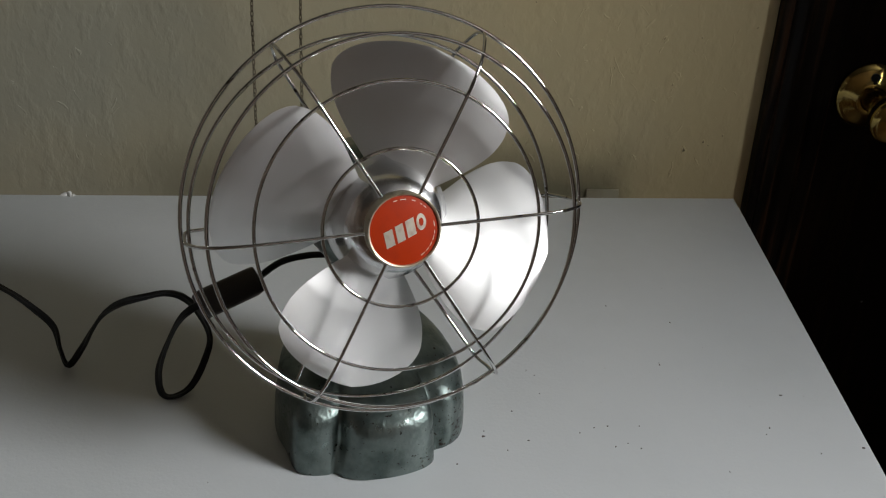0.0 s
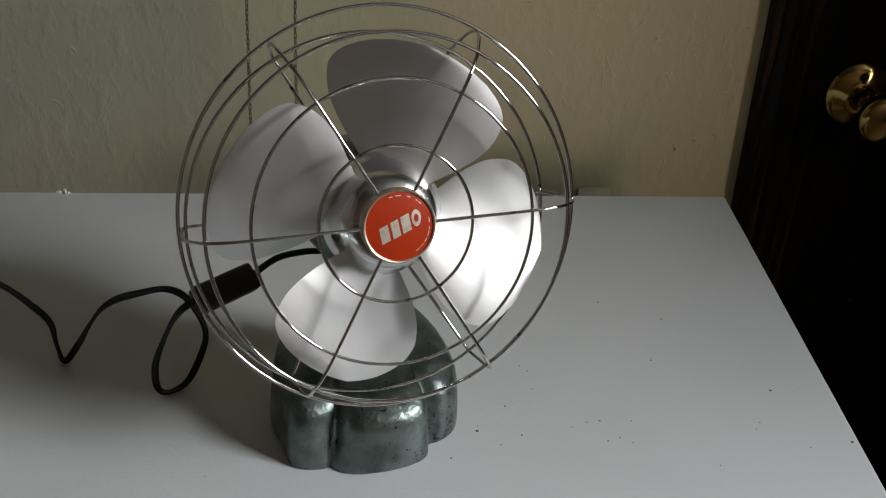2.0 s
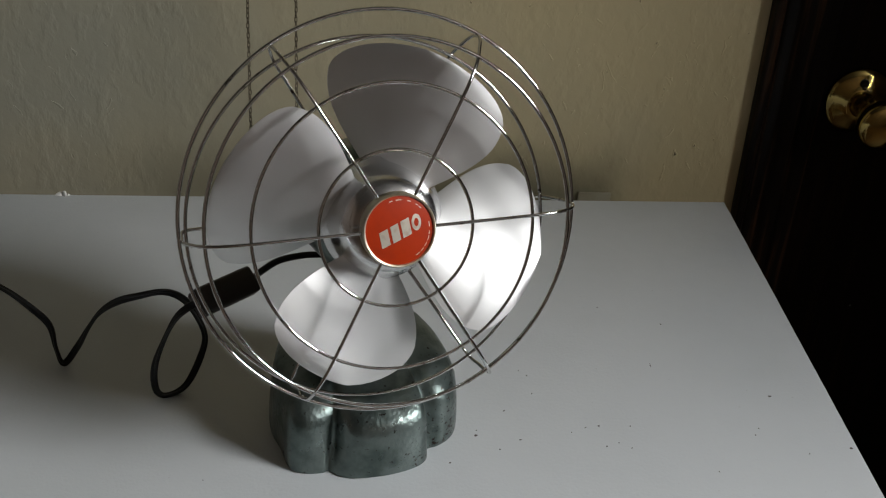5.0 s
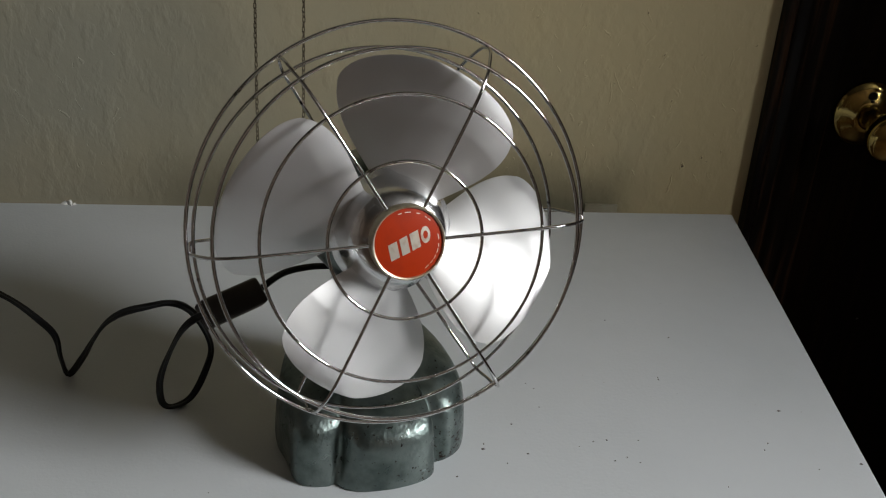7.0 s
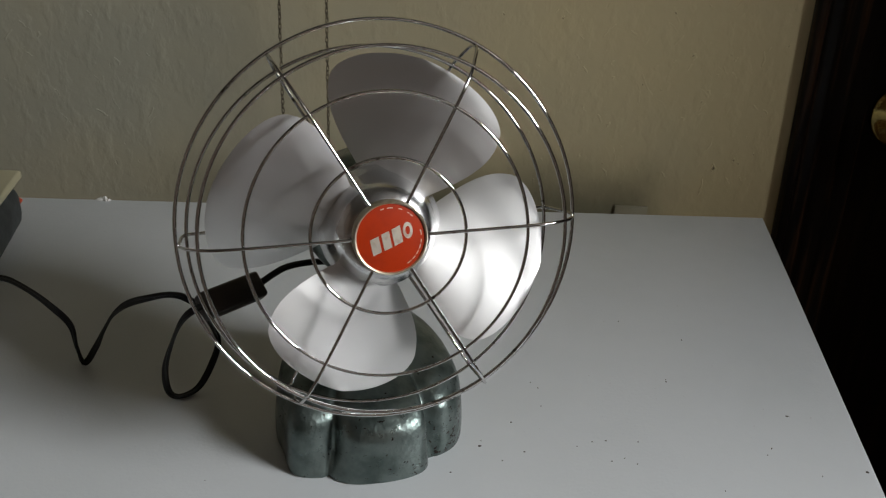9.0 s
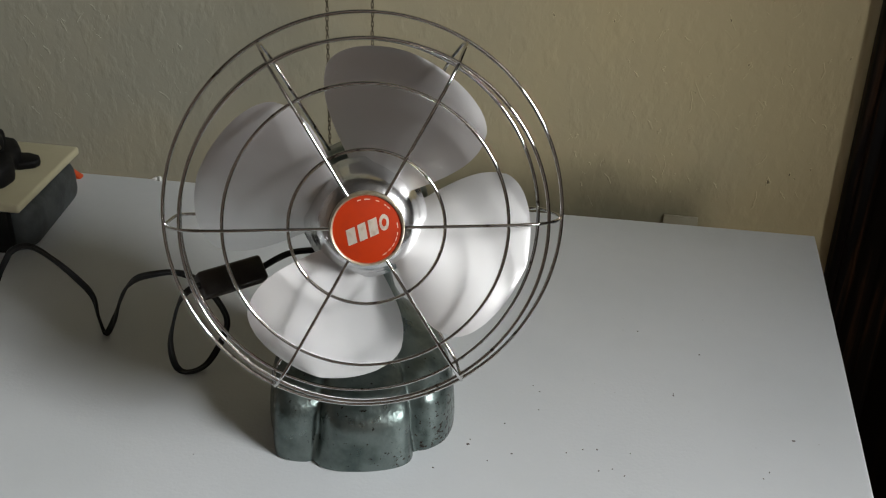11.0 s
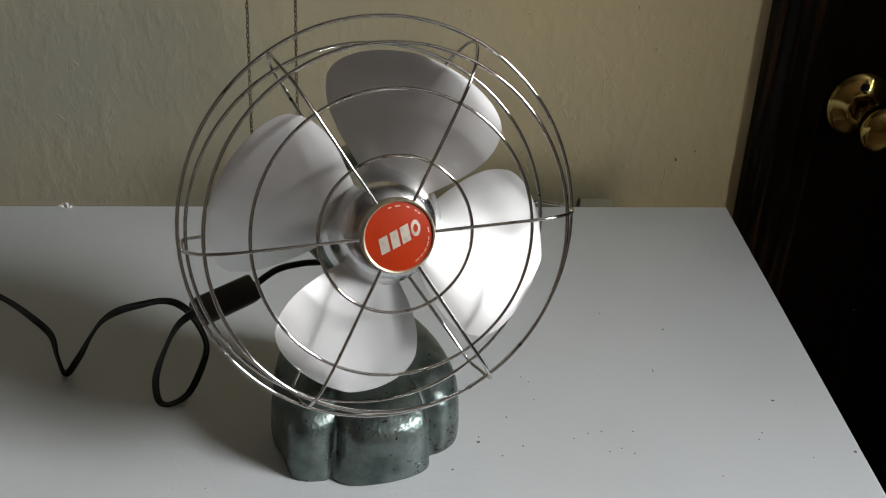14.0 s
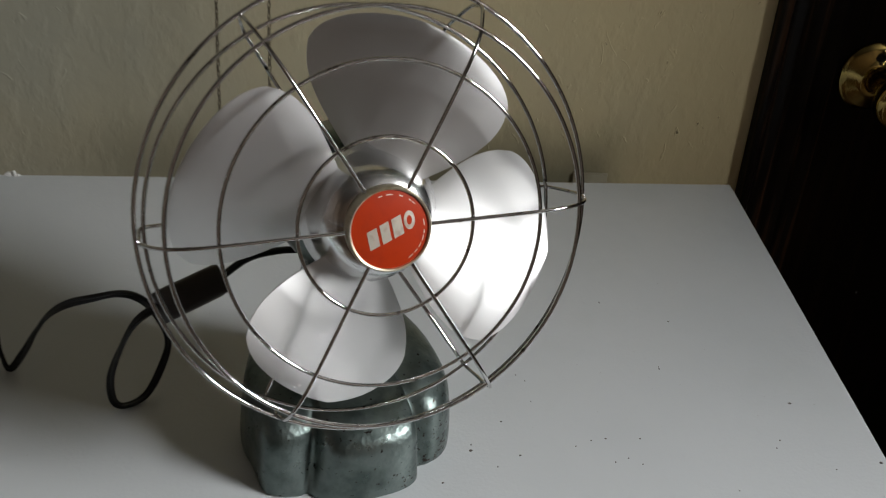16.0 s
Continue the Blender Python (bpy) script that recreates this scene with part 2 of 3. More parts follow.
BATTEN_PAINT = material("dull_cream_paint", (0.31, 0.285, 0.20), 0.6, spots=[(30, 0.45, 0.75, (0.24, 0.21, 0.14), 4)])
ORANGE = material("orange_plastic", (0.60, 0.075, 0.015), 0.4, spots=[(40, 0.5, 0.8, (0.5, 0.06, 0.012), 3)])
WHITE_CRUMB = material("white_plaster_crumb", (0.66, 0.65, 0.62), 0.8, spots=[(200, 0.5, 0.8, (0.6, 0.58, 0.54), 3)])
DIRT = material("dark_grit", (0.11, 0.095, 0.085), 0.8, spots=[(300, 0.5, 0.8, (0.03, 0.025, 0.02), 3)])
FRAME_PAINT = material("white_window_paint", (0.75, 0.74, 0.7), 0.45, spots=[(10, 0.5, 0.8, (0.68, 0.66, 0.6), 3)])
BLACK_RUBBER.node_tree.nodes["Principled BSDF"].inputs["Specular IOR Level"].default_value = 0.25
BLACK_PLASTIC.node_tree.nodes["Principled BSDF"].inputs["Specular IOR Level"].default_value = 0.2
DARK_WOOD.node_tree.nodes["Principled BSDF"].inputs["Specular IOR Level"].default_value = 0.18
RED_ENAMEL.node_tree.nodes["Principled BSDF"].inputs["Specular IOR Level"].default_value = 0.25
DOOR_WOOD.node_tree.nodes["Principled BSDF"].inputs["Specular IOR Level"].default_value = 0.10
GLASS = bpy.data.materials.new("window_glass")
GLASS.use_nodes = True
GLASS.node_tree.nodes["Principled BSDF"].inputs["Transmission Weight"].default_value = 1.0
GLASS.node_tree.nodes["Principled BSDF"].inputs["Roughness"].default_value = 0.0


# ---------------------------------------------------------------- mesh helpers
def root_offset(ob):
    while ob.parent:
        ob = ob.parent
    return ob.matrix_basis.translation.copy()


def mesh_of(name, bm, mat, smooth=True):
    me = bpy.data.meshes.new(name)
    bmesh.ops.recalc_face_normals(bm, faces=bm.faces)
    bm.to_mesh(me)
    bm.free()
    me.materials.append(mat)
    if smooth:
        me.polygons.foreach_set("use_smooth", [True] * len(me.polygons))
        me.set_sharp_from_angle(angle=radians(38))
    return me


def part(name, bm, mat, parent, label=""):
    """Links a bmesh, given in world metres, as one mesh under a thing or a part."""
    bmesh.ops.translate(bm, vec=-root_offset(parent), verts=bm.verts)
    ob = new(name, mesh_of(name, bm, mat))
    ob.parent = parent
    return tagged(ob, label)


def thing(name, at, label, category, group="", kind=""):
    ob = new(name)
    ob.empty_display_size = 0.02
    ob.matrix_basis = Matrix.Translation(at)
    return tagged(ob, label, category, group, kind)


def solid(name, bm, mat, label, category="", kind="", at=(0, 0, 0)):
    """A thing or piece of the setting that is one mesh."""
    bmesh.ops.translate(bm, vec=-Vector(at), verts=bm.verts)
    ob = new(name, mesh_of(name, bm, mat))
    ob.location = at
    return tagged(ob, label, category, "", kind)


def box(bm, lo, hi, bevel=0.0, segments=2):
    made = bmesh.ops.create_cube(bm, size=1)["verts"]
    lo, hi = Vector(lo), Vector(hi)
    for v in made:
        v.co = Vector([lo[i] + (v.co[i] + 0.5) * (hi[i] - lo[i]) for i in range(3)])
    if bevel:
        edges = {e for v in made for e in v.link_edges}
        bmesh.ops.bevel(bm, geom=list(edges), offset=bevel, segments=segments, profile=0.5, affect="EDGES")
    return bm


def smooth_line(points, steps=8, closed=False):
    pts = [Vector(p) for p in points]
    out, n = [], len(pts)
    for i in range(n if closed else n - 1):
        if closed:
            a, b, c, d = (pts[(i + k - 1) % n] for k in range(4))
        else:
            a, b, c, d = pts[max(i - 1, 0)], pts[i], pts[i + 1], pts[min(i + 2, n - 1)]
        for s in range(steps):
            t = s / steps
            out.append(0.5 * ((2 * b) + (c - a) * t + (2 * a - 5 * b + 4 * c - d) * t * t + (3 * b - a - 3 * c + d) * t ** 3))
    if not closed:
        out.append(pts[-1])
    return out


def sweep(bm, pts, section, closed=False, up=None, twist=0.0):
    """A section, a list of (side, up) offsets, carried along a line of points."""
    n, rings, side = len(pts), [], None
    for i, p in enumerate(pts):
        ahead = (pts[(i + 1) % n] - pts[i - 1]) if closed else (pts[min(i + 1, n - 1)] - pts[max(i - 1, 0)])
        ahead.normalize()
        if up is not None:
            side = ahead.cross(Vector(up))
            if side.length < 1e-4:
                side = ahead.orthogonal()
        elif side is None:
            side = ahead.orthogonal()
        else:
            side = side - ahead * side.dot(ahead)
        side = side.normalized()
        over = side.cross(ahead)
        roll = twist * math.sin(i * 0.14)
        side, over = side * math.cos(roll) + over * math.sin(roll), over * math.cos(roll) - side * math.sin(roll)
        rings.append([bm.verts.new(p + side * a + over * b) for a, b in section])
    m = len(section)
    for i in range(n if closed else n - 1):
        a, b = rings[i], rings[(i + 1) % n]
        for j in range(m):
            bm.faces.new((a[j], a[(j + 1) % m], b[(j + 1) % m], b[j]))
    if not closed:
        bm.faces.new(rings[0])
        bm.faces.new(rings[-1][::-1])
    return bm


def round_section(r, n=10, flat=1.0):
    return [(r * math.cos(2 * math.pi * k / n), flat * r * math.sin(2 * math.pi * k / n)) for k in range(n)]


def lathe(bm, profile, frame_m, n=64):
    """profile: (radius, height) along the local z axis of frame_m; ends are closed on the axis where the radius is 0."""
    rows = []
    for r, h in profile:
        if r <= 1e-7:
            rows.append([bm.verts.new(frame_m @ Vector((0, 0, h)))])
        else:
            rows.append([bm.verts.new(frame_m @ Vector((r * math.cos(2 * math.pi * k / n), r * math.sin(2 * math.pi * k / n), h))) for k in range(n)])
    for a, b in zip(rows, rows[1:]):
        for k in range(n):
            q = [a[k % len(a)], a[(k + 1) % len(a)], b[(k + 1) % len(b)], b[k % len(b)]]
            q = list(dict.fromkeys(q))
            if len(q) > 2:
                bm.faces.new(q)
    return bm


def prism(bm, outline, z0, z1, bevel=0.0, segments=3):
    """An outline of (x, y) between two heights."""
    low = [bm.verts.new((x, y, z0)) for x, y in outline]
    face = bm.faces.new(low)
    made = bmesh.ops.extrude_face_region(bm, geom=[face])["geom"]
    top = [g for g in made if isinstance(g, bmesh.types.BMVert)]
    bmesh.ops.translate(bm, vec=(0, 0, z1 - z0), verts=top)
    if bevel:
        bm.normal_update()
        edges = [e for e in bm.edges if e.calc_face_angle(0) > 0.5]
        bmesh.ops.bevel(bm, geom=edges, offset=bevel, segments=segments, profile=0.5, affect="EDGES")
    return bm


# ---------------------------------------------------------------- the room
DOOR_X0, DOOR_X1, DOOR_TOP = 0.420, 1.040, 2.04
CASE_X0, CASE_W, CASE_PROUD = 0.344, 0.076, 0.016
CASE_LEAN = 0.016     # the old casing leans a little to the left

solid("floor", box(bmesh.new(), (LEFT - 0.1, FRONT - 0.1, -0.05), (EAST + 0.1, WALL + 0.2, 0)), BOARDS, "brown wooden floor of the room", kind="structure")
solid("ceiling", box(bmesh.new(), (LEFT - 0.1, FRONT - 0.1, CEIL), (EAST + 0.1, WALL + 0.2, CEIL + 0.1)), CEILING_PAINT, "plain dull brown ceiling", kind="structure")

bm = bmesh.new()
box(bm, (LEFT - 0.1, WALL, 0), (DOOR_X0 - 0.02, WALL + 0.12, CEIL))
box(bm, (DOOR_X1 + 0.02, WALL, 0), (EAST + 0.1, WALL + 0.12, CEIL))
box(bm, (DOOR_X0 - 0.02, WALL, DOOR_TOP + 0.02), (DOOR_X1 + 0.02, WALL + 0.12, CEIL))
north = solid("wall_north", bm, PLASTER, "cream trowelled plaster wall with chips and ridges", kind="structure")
solid("wall_west", box(bmesh.new(), (LEFT - 0.1, FRONT - 0.1, 0), (LEFT, WALL, CEIL)), ROOM_PAINT, "plain brown panelled wall", kind="structure")
solid("wall_south", box(bmesh.new(), (LEFT, FRONT - 0.1, 0), (EAST, FRONT, CEIL)), ROOM_PAINT, "plain brown panelled wall", kind="structure")
bm = bmesh.new()
box(bm, (EAST, FRONT - 0.1, 0), (EAST + 0.1, WIN_Y0, CEIL))
box(bm, (EAST, WIN_Y1, 0), (EAST + 0.1, BLOCK_Y, CEIL))
box(bm, (EAST, WIN_Y0, 0), (EAST + 0.1, WIN_Y1, WIN_Z0))
box(bm, (EAST, WIN_Y0, WIN_Z1), (EAST + 0.1, WIN_Y1, CEIL))
solid("wall_east", bm, ROOM_PAINT, "plain brown panelled wall with a window", kind="structure")

# unseen wall, added to keep window light off the table's back right
solid("wall_light_block", box(bmesh.new(), (BLOCK_X, BLOCK_Y, 0), (EAST + 0.1, WALL - 0.001, CEIL)), ROOM_PAINT, "plain brown panelled wall added beside the door to block window light", kind="structure")

window = thing("window_1", (EAST, (WIN_Y0 + WIN_Y1) / 2, WIN_Z0), "white painted window letting in daylight", "window", kind="structure")
bm = bmesh.new()
for lo, hi in (((EAST + 0.045, WIN_Y0, WIN_Z0), (EAST + 0.085, WIN_Y0 + 0.05, WIN_Z1)),
               ((EAST + 0.045, WIN_Y1 - 0.05, WIN_Z0), (EAST + 0.085, WIN_Y1, WIN_Z1)),
               ((EAST + 0.045, WIN_Y0 + 0.05, WIN_Z0), (EAST + 0.085, WIN_Y1 - 0.05, WIN_Z0 + 0.05)),
               ((EAST + 0.045, WIN_Y0 + 0.05, WIN_Z1 - 0.05), (EAST + 0.085, WIN_Y1 - 0.05, WIN_Z1))):
    box(bm, lo, hi, 0.004)
part("window_frame", bm, FRAME_PAINT, window)
pane = part("pane", box(bmesh.new(), (EAST + 0.060, WIN_Y0 + 0.05, WIN_Z0 + 0.05), (EAST + 0.064, WIN_Y1 - 0.05, WIN_Z1 - 0.05)), GLASS, window, "clear glass pane")
pane.visible_shadow = False


def plaster_ridge(x, z, length, width, lean, rise=0.30, sway=0.0008, bend=0.0, swell=0.0):
    """A raised trowel mark on the wall; bend curls it, swell thickens one end."""
    bm, rows = bmesh.new(), []
    c, n = math.cos(radians(lean)), 9
    for i in range(n):
        t = 2 * i / (n - 1) - 1
        w = width * math.sqrt(max(0.02, 1 - t * t)) * (1 + 0.35 * math.sin(5 * t + x * 90)) * (1 + swell * t)
        off = bend * length * (t * t - 0.4)
        px, pz = x + math.sin(radians(lean)) * t * length / 2 + sway * math.sin(7 * t + z * 50) + off * c, z + c * t * length / 2 - off * math.sin(radians(lean))
        rows.append([bm.verts.new((px + w * q, WALL + 0.0004 - h * width * rise, pz)) for q, h in ((-1.7, 0), (-0.9, 0.22), (-0.3, 0.8), (0.2, 1.0), (0.8, 0.5), (1.5, 0))])
    for a, b in zip(rows, rows[1:]):
        for j in range(5):
            bm.faces.new((a[j], a[j + 1], b[j + 1], b[j]))
    return bm


rnd = random.Random(11)
for i in range(70):
    x, z = rnd.uniform(-0.62, 0.32), TOP + rnd.uniform(0.035, 0.42)
    me = mesh_of("trowel_ridge", plaster_ridge(x, z, rnd.uniform(0.004, 0.015), rnd.uniform(0.0006, 0.0016), rnd.uniform(-40, 40)), PLASTER)
    ridge = new("trowel_ridge", me)
    ridge.parent = north

def plaster_chip(x, z, size, seed):
    """A ragged shallow break in the plaster skin with a raised lip."""
    rnd, bm = random.Random(seed), bmesh.new()
    n, loops, lean = 11, [], rnd.uniform(-0.6, 0.6)
    edge = [rnd.uniform(0.65, 1.3) for k in range(n)]
    for reach, lift in ((1.6, -0.0004), (1.15, 0.10 * size), (0.9, 0.14 * size), (0.62, 0.03 * size)):
        row = []
        for k in range(n):
            a = 2 * math.pi * k / n
            u, v = size * 0.55 * reach * edge[k] * math.cos(a), size * reach * edge[k] * math.sin(a)
            row.append(bm.verts.new((x + u + lean * v, WALL - lift * (1.0 + 0.5 * math.cos(a - 2.4)), z + v)))
        loops.append(row)
    for a, b in zip(loops, loops[1:]):
        for k in range(n):
            bm.faces.new((a[k], a[(k + 1) % n], b[(k + 1) % n], b[k]))
    core = bmesh.new()
    core.faces.new([core.verts.new((p.co.x, WALL - 0.0004 - 0.03 * size, p.co.z)) for p in loops[-1]])
    return bm, core


CHIPS = [(0.2708, 0.0309, 6.5), (0.2593, 0.0005, 3), (0.2918, 0.0413, 4), (0.298, 0.0372, 2.5), (0.3127, 0.0497, 3), (0.2038, 0.2078, 4), (0.2289, 0.1618, 4), (0.2698, 0.1639, 3), (0.2457, 0.1094, 3), (0.1787, 0.1272, 3), (0.1451, 0.0309, 2.5), (0.097, 0.0194, 2.5), (0.3284, 0.1764, 3), (0.0865, 0.1974, 3), (0.1996, 0.122, 2), (0.0237, 0.1995, 3), (0.1787, 0.0843, 2)]
for i, (x, z, mm) in enumerate(CHIPS):
    lip, core = plaster_chip(x, TOP + z, mm * 0.00062, i + 40)
    lip_ob = part("plaster_chip", lip, PLASTER, north)
    stroke = plaster_ridge(x - 0.0012, TOP + z + 0.001 * mm, 0.0034 * mm, 0.0009, random.Random(i).choice((-28, -20, 24, 30)), 0.5)
    part("stroke_edge", stroke, PLASTER, lip_ob)
    part("chip_core", core, RAW_AND_SHADE, lip_ob, "brown bare plaster in the chip")

# single strokes right of the fan: place, length in mm, slant (1: rising, -1: falling to the right)
STROKES = [(0.205, 0.206, 20, -1), (0.134, 0.185, 15, 1), (0.14, 0.191, 8, 1), (0.231, 0.160, 9, 1), (0.227, 0.149, 9, 1), (0.275, 0.160, 6, 1), (0.265, 0.147, 9, -1), (0.276, 0.142, 9, -1), (0.176, 0.115, 27, 0), (0.184, 0.126, 31, -1), (0.247, 0.104, 12, 1), (0.115, 0.142, 9, -1), (0.157, 0.039, 27, 0), (0.149, 0.021, 11, -1), (0.098, 0.017, 16, -1), (0.26, 0.007, 24, 0), (0.288, 0.017, 12, -1), (0.303, 0.019, 10, -1), (0.118, 0.096, 9, -1), (0.175, 0.073, 6, 1), (0.252, 0.121, 6, -1), (0.228, 0.089, 5, -1), (0.26, 0.055, 16, 1), (0.181, 0.227, 8, 1), (0.268, 0.219, 12, 1), (0.243, 0.233, 9, 0), (0.215, 0.021, 8, -1), (0.081, -0.013, 16, -1), (0.069, 0.007, 6, 0), (0.118, 0.040, 5, 0), (0.304, 0.161, 20, 0), (0.179, 0.177, 17, 1)]
for i, (x, z, mm, slant) in enumerate(STROKES):
    lean = slant * 30 + random.Random(i).uniform(-6, 6)
    me = mesh_of("trowel_ridge", plaster_ridge(x, TOP + z, mm * 0.001, random.Random(i + 90).uniform(0.0011, 0.0019), lean, 0.55, 0.0004, random.Random(i + 7).choice((-0.12, -0.06, 0.05, 0.12)), random.Random(i + 3).choice((-0.6, 0.6))), PLASTER)
    new("trowel_ridge", me).parent = north
    # brown sliver low on the ridge's left, painted as its shaded side
    me = mesh_of("stroke_shade", plaster_ridge(x - 0.0016, TOP + z - 0.001, mm * 0.0005, random.Random(i + 20).uniform(0.0003, 0.0007), lean, 0.4, 0.0002, 0.0, 0.5), RAW_AND_SHADE)
    new("stroke_shade", me).parent = north

# small curled lips of plaster, thickest beside the casing and low on the wall
for i in range(95):
    x, z = rnd.uniform(0.05, 0.335), TOP + 0.005 + 0.30 * rnd.random() ** 1.2
    bm = plaster_ridge(x, z, rnd.uniform(0.003, 0.0075), rnd.uniform(0.0010, 0.0021), rnd.choice((1, 1, -1)) * rnd.uniform(15, 55), 0.42, 0.0003, rnd.uniform(-0.18, 0.18), rnd.uniform(-0.7, 0.7))
    new("trowel_ridge", mesh_of("trowel_ridge", bm, PLASTER)).parent = north

# clusters of slanting strokes where the trowel dragged
for cx, cz, count in ((-0.5701, 0.1335, 9), (-0.4968, 0.1335, 6), (-0.4549, 0.1492, 6), (-0.5596, 0.0497, 9), (-0.4549, 0.0968, 6), (-0.413, 0.1597, 5), (-0.5282, 0.0864, 8), (-0.3816, 0.0654, 5), (0.2467, 0.1178, 5), (0.2048, 0.1806, 4), (0.1525, 0.0759, 4)):
    for i in range(count):
        lean = rnd.choice((-1, -1, -1, 1)) * rnd.uniform(20, 50)
        me = mesh_of("trowel_ridge", plaster_ridge(cx + rnd.gauss(0, 0.022), TOP + cz + rnd.gauss(0, 0.016), rnd.uniform(0.005, 0.016), rnd.uniform(0.0012, 0.0030), lean, 0.30, 0.0003, rnd.uniform(-0.1, 0.1), rnd.uniform(-0.7, 0.1)), PLASTER)
        ridge = new("trowel_ridge", me)
        ridge.parent = north

# ---------------------------------------------------------------- door
def casing_profile():
    """Moulded outline across the casing: distance from its outer edge, and how far it stands proud."""
    p = CASE_PROUD
    return [(0.0, 0.0), (0.0, p * 0.45), (0.0012, p * 0.7), (0.0034, p * 0.92), (0.006, p), (0.010, p), (0.013, p * 0.72), (0.0155, p * 0.66), (0.018, p * 0.70),
            (0.022, p * 0.92), (0.026, p * 0.95), (0.030, p * 0.78), (0.036, p * 0.62), (0.046, p * 0.55), (0.050, p * 0.62),
            (0.053, p * 0.60), (0.056, p * 0.48), (0.064, p * 0.46), (0.0695, p * 0.46), (CASE_W, p * 0.38), (CASE_W, 0.0)]


def casing_upright(x_edge, direction):
    bm = bmesh.new()
    rows = []
    for z in (0.0, DOOR_TOP + 0.07):
        rows.append([bm.verts.new((x_edge + 0.006 - CASE_LEAN * (z - TOP) + direction * a, WALL - 0.001 - b, z)) for a, b in casing_profile()])
    n = len(rows[0])
    for j in range(n - 1):
        bm.faces.new((rows[0][j], rows[0][j + 1], rows[1][j + 1], rows[1][j]))
    bm.faces.new(rows[0])
    bm.faces.new(rows[1])
    bm.faces.new((rows[0][0], rows[0][-1], rows[1][-1], rows[1][0]))
    return bm


trim = thing("trim", (CASE_X0, WALL, 0), "dark stained moulded wooden door casing", "trim", kind="structure")
part("casing", casing_upright(CASE_X0, 1), DARK_WOOD, trim)
part("casing", casing_upright(DOOR_X1 + CASE_W, -1), DARK_WOOD, trim)
part("casing", box(bmesh.new(), (DOOR_X0, WALL - 0.016, DOOR_TOP), (DOOR_X1, WALL - 0.001, DOOR_TOP + 0.07), 0.003), DARK_WOOD, trim)

door = thing("door_1", (DOOR_X0, WALL, 0), "dark stained wooden door, closed, with brass knob", "door", kind="structure")
part("slab", box(bmesh.new(), (DOOR_X0 + 0.003, WALL + 0.002, 0.008), (DOOR_X1 - 0.003, WALL + 0.042, DOOR_TOP - 0.003), 0.002), DOOR_WOOD, door)
part("jamb", box(bmesh.new(), (DOOR_X0 - 0.019, WALL + 0.001, 0.0), (DOOR_X0, WALL + 0.12, DOOR_TOP)), DARK_WOOD, door)
KNOB = Vector((0.4705, WALL, TOP + 0.1025))
KM = Matrix.Translation(KNOB) @ Matrix.Rotation(radians(90), 4, "X") @ Matrix.Diagonal((1.06, 1.06, 1.14, 1))   # local z points into the room
knob = part("door_knob", lathe(bmesh.new(), [(0.0, -0.004), (0.0135, -0.004), (0.0135, 0.010), (0.0115, 0.016), (0.0105, 0.026), (0.0125, 0.033), (0.0190, 0.042), (0.0240, 0.050),
                                             (0.0262, 0.0585), (0.0261, 0.0620), (0.0253, 0.0645), (0.0238, 0.0662), (0.0216, 0.0674), (0.0170, 0.0690), (0.0115, 0.0702), (0.0055, 0.0709), (0.0, 0.0711)], KM, 48), BRASS, door, "round aged brass knob")
part("rosette", lathe(bmesh.new(), [(0.0365, -0.004), (0.0365, 0.0010), (0.0355, 0.0026), (0.030, 0.0055), (0.021, 0.0082), (0.0185, 0.0098), (0.0165, 0.0110), (0.0138, 0.0112), (0.0138, -0.002)], KM, 64), BRASS, knob, "round aged brass rosette")
part("keyhole", lathe(bmesh.new(), [(0.0, 0.0050), (0.0048, 0.0050), (0.0048, 0.0090), (0.0042, 0.0094), (0.0, 0.0094)], KM @ Matrix.Translation((-0.002, 0.0225, 0.0)), 20), BLACK_HOLE, knob, "small black hole in the rosette")
bm = box(bmesh.new(), (-0.0042, 0.0118, 0.0060), (0.0002, 0.0190, 0.0108), 0.0006)
bmesh.ops.transform(bm, matrix=KM, verts=bm.verts)
part("keyhole_slot", bm, BLACK_HOLE, knob, "short black slot below the hole")

scuff = lathe(bmesh.new(), [(0.0, -0.0005), (0.0018, -0.0005), (0.0014, 0.0004), (0.0, 0.0006)], Matrix.Translation((0.532, WALL + 0.002, TOP - 0.174)) @ Matrix.Rotation(radians(90), 4, "X"), 9)
part("paint_drip", scuff, GREY_SHELL, door, "small pale paint spot")

# ---------------------------------------------------------------- table
table = thing("table", (0, 0.1, 0), "grey-white painted table against the plaster wall", "table")
SIDE = [(0.3200, 0.4000), (-1.05, 0.3670), (-1.05, -0.215), (0.3030, -0.215)]
top = prism(bmesh.new(), SIDE, TOP - 0.026, TOP)
rim_edges = [e for e in top.edges if all(abs(v.co.z - TOP) < 1e-5 for v in e.verts)]
bmesh.ops.bevel(top, geom=rim_edges, offset=0.0035, segments=4, profile=0.5, affect="EDGES")
part("tabletop", top, TABLE_PAINT, table, "grey-white painted top with worn specks")
for x, y in ((0.26, 0.34), (-1.0, 0.30), (0.25, -0.165), (-1.0, -0.165)):
    part("leg", box(bmesh.new(), (x - 0.025, y - 0.025, 0), (x + 0.025, y + 0.025, TOP - 0.026), 0.003), TABLE_PAINT, table)

bm = box(bmesh.new(), (0.165, 0.4520, 0.0), (0.203, 0.4552, TOP - 0.0205), 0.0008)
solid("wooden_batten", bm, BATTEN_PAINT, "cream painted wooden batten upright behind the table", "batten", at=(0.184, 0.4536, 0))

